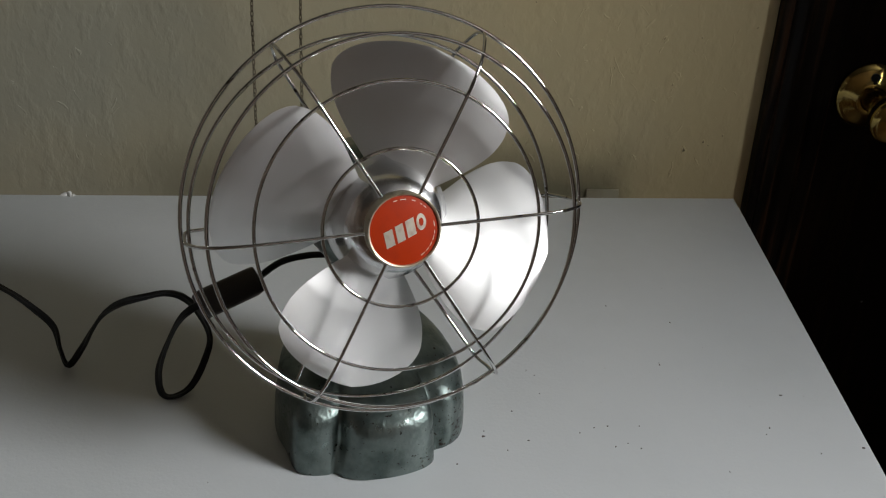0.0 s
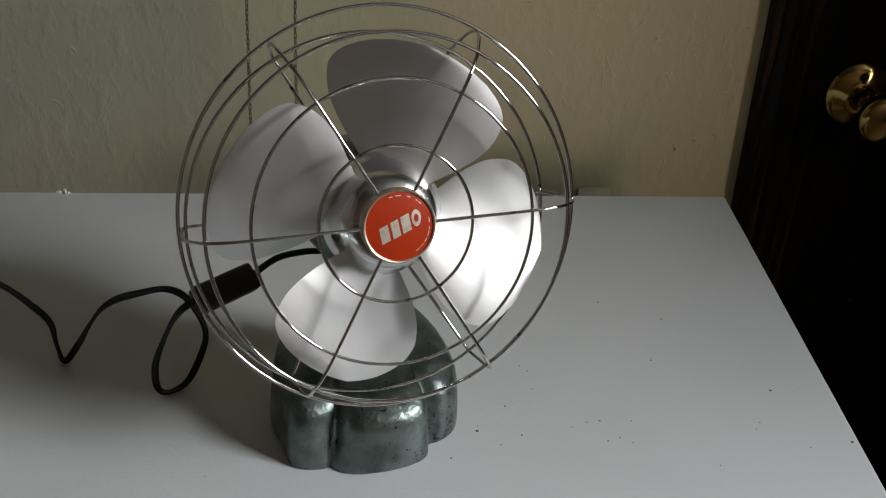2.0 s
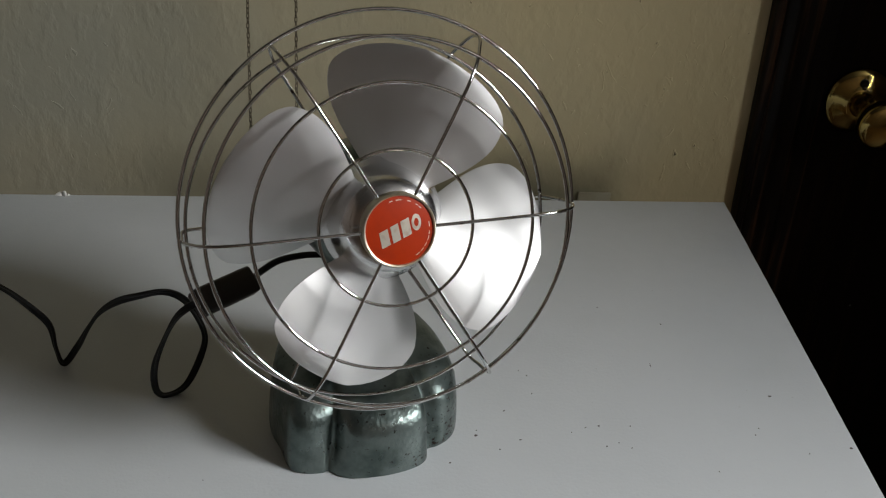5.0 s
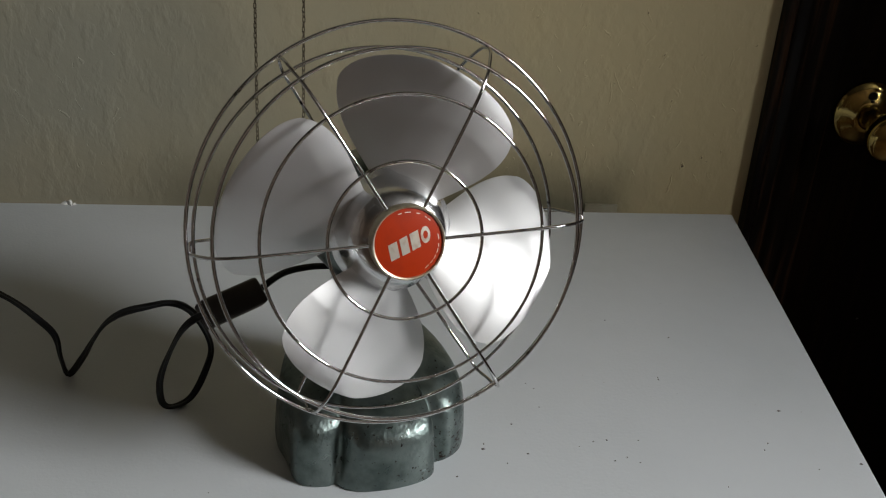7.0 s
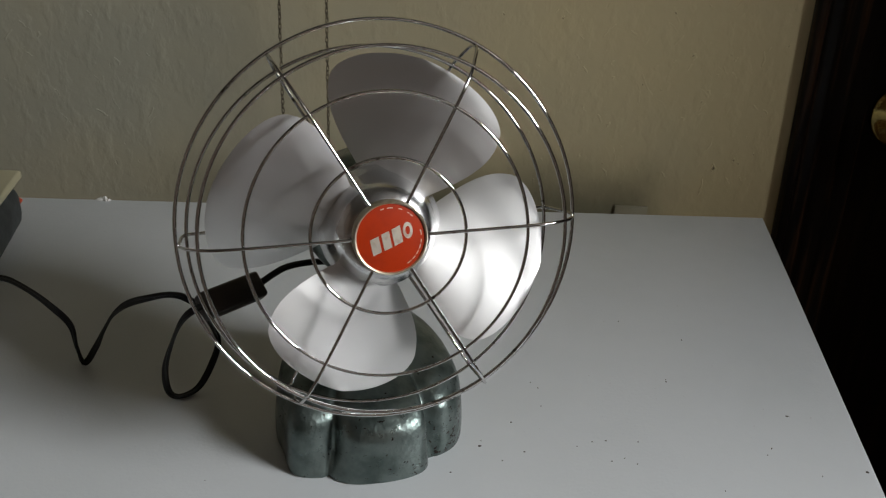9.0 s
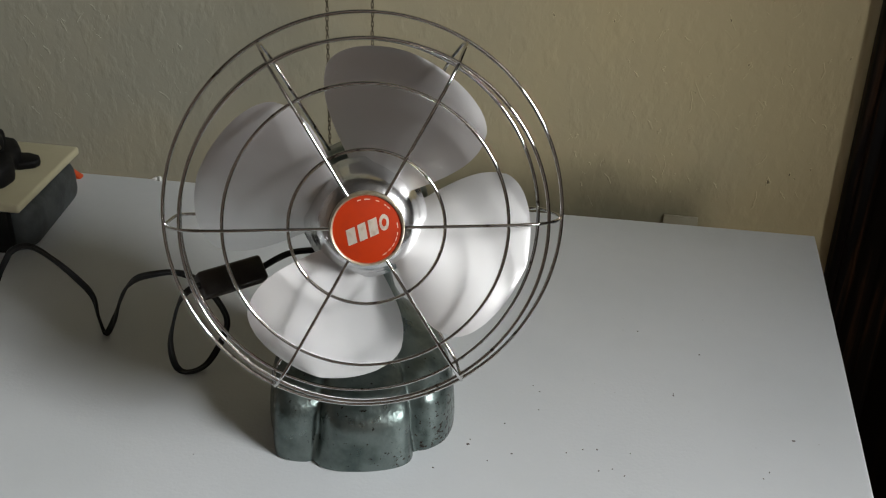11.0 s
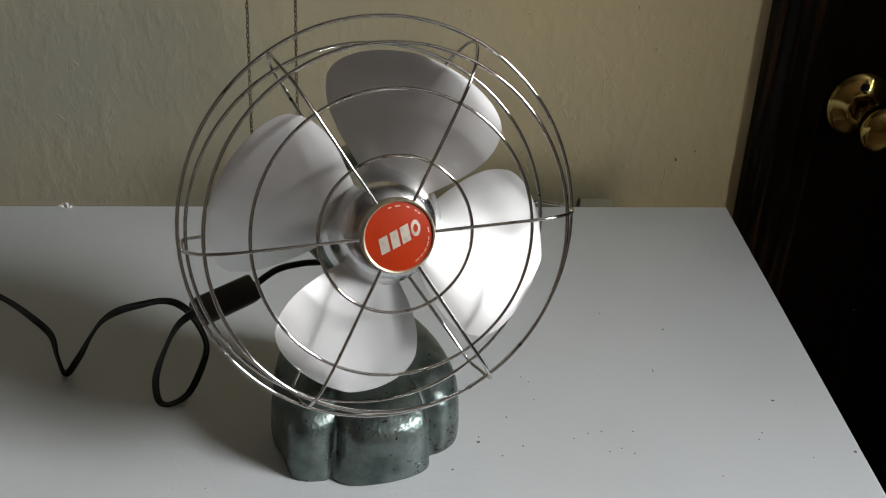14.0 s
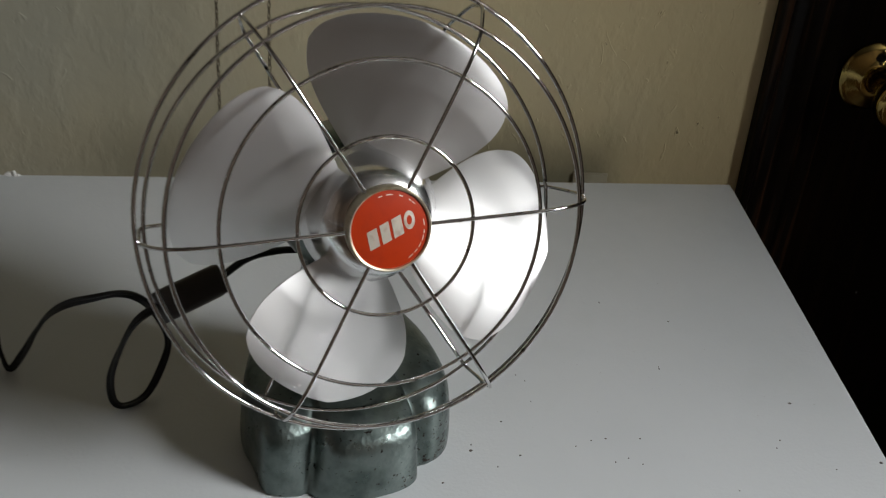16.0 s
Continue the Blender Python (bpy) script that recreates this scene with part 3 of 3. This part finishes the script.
# ---------------------------------------------------------------- fan
YAW, LIFT = radians(14.04), radians(18.32)
AXIS = Vector((math.sin(YAW) * math.cos(LIFT), -math.cos(YAW) * math.cos(LIFT), math.sin(LIFT)))
ACROSS = Vector((math.cos(YAW), math.sin(YAW), 0))
RISE = AXIS.cross(ACROSS)
HUB = Vector((-0.0665, -0.0444, TOP + 0.2063))
FAN = Matrix.Translation(HUB) @ Matrix((ACROSS, RISE, AXIS)).transposed().to_4x4()
BASE = Vector((-0.0858, 0.0215, TOP))
FWD = Vector((math.sin(YAW), -math.cos(YAW), 0))

fan = thing("desk_fan", BASE, "vintage desk fan with green-grey base and wire guard", "fan")


def lobed_base():
    half = [(0.0748, 0.0), (0.0742, 0.010), (0.0728, 0.0190), (0.0700, 0.0275), (0.0655, 0.0335), (0.0600, 0.0362), (0.0550, 0.0372), (0.0528, 0.0410), (0.0520, 0.0470),
            (0.0480, 0.0555), (0.0400, 0.0635), (0.0270, 0.0695), (0.0110, 0.0725), (-0.0080, 0.0715), (-0.0250, 0.0655), (-0.0400, 0.0550),
            (-0.0520, 0.0370), (-0.0580, 0.0190), (-0.0600, 0.0)]
    other = [(a, -b) for a, b in half[9:-1]]
    front = [(0.0742, -0.010), (0.0732, -0.0190), (0.0705, -0.0275), (0.0662, -0.0345), (0.0615, -0.0382), (0.0595, -0.0410), (0.0606, -0.0462), (0.0582, -0.0575), (0.0495, -0.0672)]
    loop = half + other[::-1][:-2] + front[::-1]
    loop = [(p.x, p.y) for p in smooth_line([(a, b, 0) for a, b in loop], 4, True)]
    bm, rows = bmesh.new(), []
    levels = [(0.000, 0.985, 0, 0), (0.0015, 1.003, 0, 0), (0.006, 1.006, 0, 0), (0.012, 1.005, 0, 0), (0.020, 1.0, 0, 0), (0.028, 0.992, 0, 0), (0.036, 0.980, 0, 0), (0.043, 0.968, 0, 0.001),
              (0.048, 0.947, 0, 0.004), (0.0525, 0.918, 0.01, 0.008), (0.0565, 0.880, 0.02, 0.014), (0.060, 0.832, 0.04, 0.020), (0.0635, 0.772, 0.07, 0.026), (0.067, 0.702, 0.12, 0.030), (0.071, 0.625, 0.2, 0.033), (0.076, 0.545, 0.35, 0.034), (0.083, 0.465, 0.55, 0.035),
              (0.094, 0.395, 0.8, 0.034), (0.110, 0.345, 1, 0.033), (0.125, 0.32, 1, 0.032), (0.150, 0.32, 1, 0.030)]
    for z, s, w, back in levels:
        row = []
        for a, b in loop:
            ang = math.atan2(b, a)
            r = 0.070 * s
            cut = min(1.0, z / 0.022) * (1 - w) * (0.0060 * math.exp(-((math.degrees(ang) - 35) / 5.0) ** 2) + 0.0100 * math.exp(-((math.degrees(ang) + 33.5) / 10.5) ** 2))
            a, b = a - cut * math.cos(ang), b - cut * math.sin(ang)
            aa, bb = (1 - w) * a * s + w * r * math.cos(ang), (1 - w) * b * s + w * r * math.sin(ang)
            row.append(bm.verts.new(BASE + FWD * (aa - back) + ACROSS * bb + Vector((0, 0, z))))
        rows.append(row)
    n = len(loop)
    for a, b in zip(rows, rows[1:]):
        for j in range(n):
            bm.faces.new((a[j], a[(j + 1) % n], b[(j + 1) % n], b[j]))
    bm.faces.new(rows[0])
    bm.faces.new(rows[-1])
    return bm


part("base", lobed_base(), HAMMERED, fan, "lobed green-grey hammered enamel base with rust spots")
spot = Vector((-0.1368, -0.0368, TOP + 0.0085))
out = Vector((-0.66, -0.72, 0.2)).normalized()
rivet = lathe(bmesh.new(), [(0.0, -0.004), (0.0022, -0.004), (0.0022, 0.0), (0.0015, 0.0009), (0.0, 0.0012)], Matrix.Translation(spot) @ out.to_track_quat("Z", "Y").to_matrix().to_4x4(), 14)
part("rivet", rivet, POLISHED, fan, "small bright rivet low on the base")
part("motor", lathe(bmesh.new(), [(0.0, -0.062), (0.030, -0.062), (0.040, -0.066), (0.0465, -0.074), (0.048, -0.084), (0.048, -0.112), (0.0455, -0.126), (0.038, -0.138), (0.025, -0.146), (0.0, -0.149)], FAN, 48), HAMMERED, fan, "rounded green-grey motor housing")
part("hub", lathe(bmesh.new(), [(0.0, -0.008), (0.022, -0.008), (0.0272, -0.0100), (0.0318, -0.0140), (0.0348, -0.0195), (0.0365, -0.0260), (0.0378, -0.0315), (0.0395, -0.0365), (0.0425, -0.0395), (0.0428, -0.0405), (0.0, -0.0425)], FAN, 64), POLISHED, fan, "spun polished aluminium hub")
part("shaft", lathe(bmesh.new(), [(0.0, -0.066), (0.006, -0.066), (0.006, -0.036), (0.0, -0.036)], FAN, 20), CHROME, fan)


def blade(turn):
    """One broad rounded blade, pitched across its width."""
    bm, grid, nu, nv = bmesh.new(), [], 40, 20
    for i in range(nu + 1):
        s = math.sin(math.pi / 2 * i / nu)
        x = 0.028 + s * (0.1165 - 0.028)
        h = 0.019 + 0.0385 * math.sin(math.pi / 2 * min(1, s / 0.62))
        if s > 0.62:
            h = 0.0575 * max(0.0, 1 - ((s - 0.62) / 0.38) ** 2) ** 0.58 + 0.0004
        row = []
        for j in range(nv + 1):
            q = 2 * j / nv - 1
            y = h * q + 0.010 * s * s
            d = -0.033 - 0.40 * h * q - 0.010 * (h / 0.0575) * q * q + 0.004 * s
            row.append((x * math.cos(turn) - y * math.sin(turn), x * math.sin(turn) + y * math.cos(turn), d))
        grid.append(row)
    for lift in (0.0, -0.0012):
        rows = [[bm.verts.new(FAN @ Vector((x, y, d + lift))) for x, y, d in row] for row in grid]
        for a, b in zip(rows, rows[1:]):
            for j in range(nv):
                bm.faces.new((a[j], a[j + 1], b[j + 1], b[j]))
        if lift == 0.0:
            front = rows
    rim_f = front[0] + [r[-1] for r in front[1:-1]] + front[-1][::-1] + [r[0] for r in front[-2:0:-1]]
    rim_b = rows[0] + [r[-1] for r in rows[1:-1]] + rows[-1][::-1] + [r[0] for r in rows[-2:0:-1]]
    n = len(rim_f)
    for j in range(n):
        bm.faces.new((rim_f[j], rim_f[(j + 1) % n], rim_b[(j + 1) % n], rim_b[j]))
    return bm


for k in range(4):
    part("blade", blade(radians(-22 + 90 * k)), ALUMINIUM, fan, "broad polished aluminium blade")


REAR_X, REAR_Y, REAR_R = -0.0022, -0.0055, 0.1276
RIM_Y, RIM_R = 0.0034, 0.1364


def guard_ring(r, d, wire, x=0.0, y=0.0):
    pts = [FAN @ Vector((x + r * math.cos(a), y + r * math.sin(a), d)) for a in (2 * math.pi * k / 120 for k in range(120))]
    return sweep(bmesh.new(), pts, round_section(wire, 10), True)


for r, d, wire, y in ((RIM_R, -0.0298, 0.00135, RIM_Y), (0.1226, -0.0058, 0.00135, 0.0005), (0.0945, -0.0005, 0.0012, 0.0), (0.0518, -0.0005, 0.0012, 0.0)):
    part("guard_ring", guard_ring(r, d, wire, 0.0, y), CHROME, fan, "worn chrome wire ring")
part("guard_ring", guard_ring(REAR_R, -0.0612, 0.0013, REAR_X, REAR_Y), CHROME, fan, "worn chrome wire ring")


def guard_wire(turn):
    """From under the badge out over the rings, round the rim and back to the motor."""
    e = REAR_R + REAR_X * math.cos(turn) + REAR_Y * math.sin(turn)
    o = RIM_R + RIM_Y * math.sin(turn)
    path = [(0.020, 0.0016), (0.052, 0.0017), (0.080, 0.0020), (0.0945, 0.0017), (0.108, 0.0004), (0.119, -0.0032), (0.1275, -0.0100), (o - 0.0035, -0.0200), (o - 0.0018, -0.0285),
            (o - 0.0025, -0.0385), (0.5 * (e + o - 0.0025) + 0.0012, -0.0510), (e, -0.0630), (e - 0.014, -0.066), (0.085, -0.0735), (0.060, -0.081), (0.0475, -0.086)]
    line = smooth_line([FAN @ Vector((r * math.cos(turn), r * math.sin(turn), d)) for r, d in path], 5)
    return sweep(bmesh.new(), line, round_section(0.0012, 10))


for k in range(6):
    part("guard_wire", guard_wire(radians(60 * k)), CHROME, fan, "worn chrome spoke wire")

badge = part("badge", lathe(bmesh.new(), [(0.0226, 0.0035), (0.0226, 0.0052), (0.018, 0.0060), (0.010, 0.0066), (0.0, 0.0068)], FAN, 64), RED_ENAMEL, fan, "round red enamel badge with silver lettering shapes")
part("rim", lathe(bmesh.new(), [(0.0, -0.009), (0.0195, -0.009), (0.0232, -0.0065), (0.0246, -0.003), (0.0249, 0.0025), (0.0246, 0.0056), (0.0238, 0.0067), (0.0229, 0.0064), (0.0225, 0.0050), (0.0225, 0.0035), (0.0, 0.0035)], FAN, 64), BADGE_RIM, badge, "tarnished cream metal rim")
TILT = radians(23)


def on_badge(x, y, lift=0.0):
    """A place on the badge's domed face."""
    c, s = math.cos(TILT), math.sin(TILT)
    u, v = x * c - y * s, x * s + y * c
    r = math.hypot(u, v)
    return FAN @ Vector((u, v, 0.0068 - 0.0016 * (r / 0.0226) ** 2 + lift))


def slanted_block(x, w, h, hollow=False):
    """A slanted block standing for one stroke of the mark; hollow: an oval ring."""
    bm = bmesh.new()
    if hollow:
        out = [(0.5 * w * math.cos(a), 0.5 * h * math.sin(a)) for a in (2 * math.pi * k / 24 for k in range(24))]
        loops = []
        for scale, lift in ((1.0, -0.0004), (1.0, 0.00035), (0.5, 0.00035), (0.5, -0.0004)):
            loops.append([bm.verts.new(on_badge(x + a * scale + 0.24 * b * scale, b * scale, lift)) for a, b in out])
        for i in range(3):
            for j in range(24):
                bm.faces.new((loops[i][j], loops[i][(j + 1) % 24], loops[i + 1][(j + 1) % 24], loops[i + 1][j]))
        return bm
    corners = [(-w / 2, -h / 2), (w / 2, -h / 2), (w / 2, h / 2), (-w / 2, h / 2)]
    low = [bm.verts.new(on_badge(x + a + 0.24 * b, b, -0.0004)) for a, b in corners]
    high = [bm.verts.new(on_badge(x + a + 0.24 * b, b, 0.00035)) for a, b in corners]
    bm.faces.new(high)
    for j in range(4):
        bm.faces.new((low[j], low[(j + 1) % 4], high[(j + 1) % 4], high[j]))
    return bm


for x, w, h, hollow in ((-0.0112, 0.0062, 0.0104, False), (-0.0034, 0.0056, 0.0108, False), (0.0043, 0.0062, 0.0108, False), (0.0120, 0.0068, 0.0104, True)):
    part("mark_block", slanted_block(x, w, h, hollow), SILVER_PRINT, badge, "raised silver block")


def rim_bar(a0, a1):
    bm, lows, highs = bmesh.new(), [], []
    for k in range(5):
        a = radians(a0 + (a1 - a0) * k / 4)
        for r, row in ((0.01975, lows), (0.02035, highs)):
            p = Vector((r * math.cos(a), r * math.sin(a), 0.0068 - 0.0016 * (r / 0.0226) ** 2 + 0.0002))
            row.append(bm.verts.new(FAN @ p))
    for k in range(4):
        bm.faces.new((lows[k], lows[k + 1], highs[k + 1], highs[k]))
    return bm


for a0, a1 in ((42, 48), (51, 55), (66, 73), (84, 95), (101, 108), (12, 2), (-6, -12), (-15, -24), (-28, -36), (-40, -47), (-51, -60)):
    part("print_bar", rim_bar(a0, a1), SILVER_PRINT, badge, "tiny silver printed bar")

lead = smooth_line([(-0.1710, 0.0421, TOP + 0.1114), (-0.1535, 0.0590, TOP + 0.1170), (-0.1335, 0.0708, TOP + 0.1162), (-0.1135, 0.0746, TOP + 0.1165), (-0.0986, 0.0749, TOP + 0.1287), (-0.0949, 0.0774, TOP + 0.1466)], 6)
part("power_lead", sweep(bmesh.new(), lead, round_section(0.0026, 8), up=(0, 0, 1)), BLACK_RUBBER, fan, "short black lead from the motor")

# ---------------------------------------------------------------- extension cord
cord = thing("extension_cord", (-0.2426, 0.047, TOP), "black flat extension cord looped on the table", "cord")
COILS = [(-0.7916, 0.1867, 0.0022), (-0.6547, 0.0906, 0.0022), (-0.5559, 0.0672, 0.0022), (-0.4863, 0.0857, 0.0022), (-0.4487, 0.0932, 0.0113), (-0.4251, 0.0945, 0.0510), (-0.4080, 0.0874, 0.0739), (-0.3862, 0.0809, 0.0838), (-0.3645, 0.0739, 0.0787), (-0.3491, 0.0783, 0.0598),
         (-0.3365, 0.0798, 0.0416), (-0.3344, 0.0811, 0.0186), (-0.3299, 0.0815, 0.0022), (-0.3140, 0.0695, 0.0270), (-0.2991, 0.0555, 0.0559), (-0.2860, 0.0443, 0.0782), (-0.2691, 0.0310, 0.0969), (-0.2495, 0.0195, 0.1100), (-0.2338, 0.0225, 0.1117), (-0.2240, 0.0341, 0.1008),
         (-0.2174, 0.0512, 0.0779), (-0.2119, 0.0670, 0.0432), (-0.2156, 0.0625, 0.0243), (-0.2260, 0.0492, 0.0066), (-0.2395, 0.0411, 0.0022), (-0.2468, 0.0345, 0.0118), (-0.2444, 0.0235, 0.0420), (-0.2326, 0.0106, 0.0774), (-0.2213, 0.0014, 0.1028), (-0.2102, -0.0002, 0.1146), (-0.2016, 0.0076, 0.1141)]
flat = [(0.0028, 0.0005), (0.0024, 0.0012), (0.0012, 0.0013), (0.0, 0.0007), (-0.0012, 0.0013), (-0.0024, 0.0012), (-0.0028, 0.0005),
        (-0.0028, -0.0005), (-0.0024, -0.0012), (-0.0012, -0.0013), (0.0, -0.0007), (0.0012, -0.0013), (0.0024, -0.0012), (0.0028, -0.0005)]
part("cable", sweep(bmesh.new(), smooth_line([(x, y, TOP + z) for x, y, z in COILS], 7), flat, up=(0.05, -0.78, 0.62), twist=1.1), BLACK_RUBBER, cord)
P0, P1 = Vector((-0.2061, 0.0027, TOP + 0.1141)), Vector((-0.1700, 0.0431, TOP + 0.1109))
ahead = (P1 - P0).normalized()
face = Vector((0.1, -0.75, 0.65))
face = (face - ahead * face.dot(ahead)).normalized()
block = Matrix.Translation((P0 + P1) / 2) @ Matrix((ahead, face.cross(ahead), face)).transposed().to_4x4()
bm = box(bmesh.new(), (-0.027, -0.0105, -0.0065), (0.027, 0.0105, 0.0065), 0.0028, 3)
bmesh.ops.transform(bm, matrix=block, verts=bm.verts)
part("socket", bm, BROWN_PLASTIC, cord, "dark brown moulded plug socket")

# ---------------------------------------------------------------- chains
def chain(x, bottom, tilt):
    y = 0.385
    top = TOP + 0.56
    ob = thing("hanging_chain", (x, y, TOP + bottom), "tarnished thin metal chain hanging against the plaster wall", "chain", "chains on the wall")
    link = bmesh.new()
    ln, wd = 0.0032, 0.0012
    loop = []
    for k in range(12):
        a = 2 * math.pi * k / 12
        loop.append(Vector((wd * math.cos(a), 0, ln * math.sin(a) * 0.55 + (0.45 * ln if math.sin(a) >= 0 else -0.45 * ln) * min(1, abs(math.sin(a)) * 3))))
    sweep(link, loop, round_section(0.00055, 6), True)
    me = mesh_of("link", link, CHAIN_METAL)
    pitch, k, z = 0.0050, 0, 0.0
    while TOP + bottom + z < top:
        o = new("link", me)
        o.parent = ob
        o.matrix_basis = Matrix.Translation((tilt * z + random.uniform(-0.0003, 0.0003), 0, z + ln)) @ Matrix.Rotation(radians(24 if k % 2 else -50) + random.uniform(-0.2, 0.2), 4, "Z")
        k, z = k + 1, z + pitch
    nail = lathe(bmesh.new(), [(0.0, -0.001), (0.0014, -0.001), (0.0014, WALL - y + 0.004), (0.0035, WALL - y + 0.004), (0.0035, WALL - y + 0.0055), (0.0, WALL - y + 0.0055)],
                 Matrix.Translation((x + tilt * z, WALL, TOP + bottom + z - 0.002)) @ Matrix.Rotation(radians(90), 4, "X"), 12)
    part("nail", nail, CHAIN_METAL, ob)


chain(-0.2025, 0.012, 0.004)
chain(-0.1555, 0.030, 0.004)

# ---------------------------------------------------------------- box at the end of the table
LID = TOP + 0.058
case = thing("storage_case", (-0.5510, 0.2535, TOP), "grey mottled plastic case with a cream lid", "case")
bm = prism(bmesh.new(), [(-0.4520, 0.2000), (-0.4620, 0.3235), (-0.6910, 0.3235), (-0.6910, 0.2000)], TOP + 0.0005, LID - 0.009, 0.016, 4)
part("body", bm, GREY_SHELL, case, "mottled grey rounded body")
bm = prism(bmesh.new(), [(-0.4590, 0.1900), (-0.4620, 0.3290), (-0.7010, 0.3290), (-0.7010, 0.1900)], LID - 0.009, LID, 0.003, 3)
part("lid", bm, CREAM_PLASTIC, case, "cream plastic lid")

part("front_panel", prism(bmesh.new(), [(-0.4740, 0.1920), (-0.4740, 0.2005), (-0.6810, 0.2005), (-0.6810, 0.1920)], TOP + 0.002, LID - 0.009, 0.001, 2), BLACK_PLASTIC, case, "black plastic front panel")

gadget = thing("black_clamp", (-0.5410, 0.2485, LID), "black plastic clamp lying on the cream lid", "clamp")
part("body", prism(bmesh.new(), [(-0.4870, 0.2170), (-0.4840, 0.2370), (-0.4960, 0.2560), (-0.4930, 0.2700), (-0.5080, 0.2900), (-0.5460, 0.2955), (-0.6010, 0.2835), (-0.6010, 0.2105), (-0.5110, 0.2060)], LID, LID + 0.024, 0.006, 3), BLACK_PLASTIC, gadget)
part("lever", prism(bmesh.new(), [(-0.5040, 0.2455), (-0.5020, 0.2580), (-0.5100, 0.2640), (-0.5080, 0.2740), (-0.5910, 0.2780), (-0.5910, 0.2335), (-0.5160, 0.2330)], LID + 0.022, LID + 0.041, 0.005, 3), BLACK_PLASTIC, gadget)
part("grip", prism(bmesh.new(), [(-0.5180, 0.2480), (-0.5170, 0.2640), (-0.5330, 0.2720), (-0.5850, 0.2700), (-0.5850, 0.2440), (-0.5300, 0.2420)], LID + 0.040, LID + 0.060, 0.006, 3), BLACK_PLASTIC, gadget)
part("foot", prism(bmesh.new(), [(-0.4800, 0.2680), (-0.4780, 0.2760), (-0.4830, 0.2850), (-0.4950, 0.2885), (-0.5300, 0.2830), (-0.5300, 0.2600), (-0.4940, 0.2610)], LID, LID + 0.009, 0.003, 3), BLACK_PLASTIC, gadget, "flat black plastic tongue")
for x, y, z in ((-0.5030, 0.2480, 0.031), (-0.5175, 0.2560, 0.050)):
    bolt = lathe(bmesh.new(), [(0.0, -0.002), (0.0022, -0.002), (0.0022, 0.0008), (0.0016, 0.0013), (0.0, 0.0014)], Matrix.Translation((x, y, LID + z)) @ Matrix.Rotation(radians(90), 4, "Y"), 14)
    part("bolt", bolt, CHAIN_METAL, gadget, "small dull metal bolt")

bm = bmesh.new()
wedge = bm.faces.new([bm.verts.new((x + 0.010, 0.362, TOP + z)) for x, z in ((-0.560, 0.0), (-0.4935, 0.0), (-0.4940, 0.0025), (-0.5000, 0.0062), (-0.5075, 0.0105), (-0.5170, 0.0130), (-0.560, 0.0140))])
grown = bmesh.ops.extrude_face_region(bm, geom=[wedge])["geom"]
bmesh.ops.translate(bm, vec=(0, 0.009, 0), verts=[g for g in grown if isinstance(g, bmesh.types.BMVert)])
bmesh.ops.bevel(bm, geom=[e for e in bm.edges if e.calc_face_angle(0) > 0.9], offset=0.0015, segments=2, profile=0.5, affect="EDGES")
solid("orange_cap", bm, ORANGE, "small bright orange plastic piece by the wall", "plastic piece", at=(-0.52, 0.366, TOP))

# ---------------------------------------------------------------- crumbs
def crumb(bm, x, y, r, h, seed):
    rnd = random.Random(seed)
    n, rows = 7, []
    long = rnd.uniform(0.5, 1.3)
    edge = [rnd.uniform(0.65, 1.2) for k in range(n)]
    for reach, up in ((1.0, -0.0002), (0.92, 0.45 * h), (0.55, 0.9 * h)):
        rows.append([bm.verts.new((x + r * long * reach * edge[k] * math.cos(2 * math.pi * k / n), y + r * reach * edge[k] * math.sin(2 * math.pi * k / n), TOP + up * rnd.uniform(0.8, 1.1))) for k in range(n)])
    tip = bm.verts.new((x + rnd.uniform(-0.3, 0.3) * r, y, TOP + h))
    for a, b in zip(rows, rows[1:]):
        for k in range(n):
            bm.faces.new((a[k], a[(k + 1) % n], b[(k + 1) % n], b[k]))
    for k in range(n):
        bm.faces.new((rows[-1][k], rows[-1][(k + 1) % n], tip))
    bm.faces.new(rows[0])


bm = bmesh.new()
crumb(bm, -0.3985, 0.3800, 0.0048, 0.0046, 3)
crumb(bm, -0.4030, 0.3802, 0.0042, 0.0026, 5)
crumb(bm, -0.3940, 0.3795, 0.0028, 0.0016, 8)
solid("plaster_crumb", bm, WHITE_CRUMB, "white plaster crumb lying by the wall", "crumb", at=(-0.395, 0.380, TOP))
bm = bmesh.new()
for i, (x, y, r) in enumerate(((0.0033, -0.0040, 0.0016), (0.0043, 0.0021, 0.001), (0.2563, 0.0480, 0.0014), (0.1634, 0.0891, 0.0013), (0.1636, 0.0919, 0.0008), (0.3014, -0.0178, 0.0016), (-0.0191, -0.0356, 0.001), (0.0796, 0.0001, 0.0009), (0.2334, 0.0062, 0.0012), (0.2649, -0.0244, 0.0009), (0.1051, -0.0162, 0.0009), (0.1285, 0.0082, 0.0008), (0.0542, 0.0490, 0.0008), (-0.2003, -0.0550, 0.0007), (0.1865, -0.0448, 0.0009), (0.1031, 0.0082, 0.0009), (0.1153, -0.0122, 0.0009), (0.1244, -0.0183, 0.0008), (0.2283, -0.0020, 0.001), (0.0919, 0.0062, 0.0008), (0.0288, 0.0266, 0.0008), (0.0471, 0.0807, 0.0009), (0.0206, -0.0203, 0.0008), (0.0379, -0.0091, 0.0009), (0.1876, 0.1531, 0.001), (0.1336, 0.1796, 0.001), (0.0532, 0.0735, 0.0008))):
    crumb(bm, x, y, 0.85 * r, 0.0005, i)
solid("grit", bm, DIRT, "tiny dark specks of grit on the table", "grit", kind="stuff", at=(0, 0, TOP))
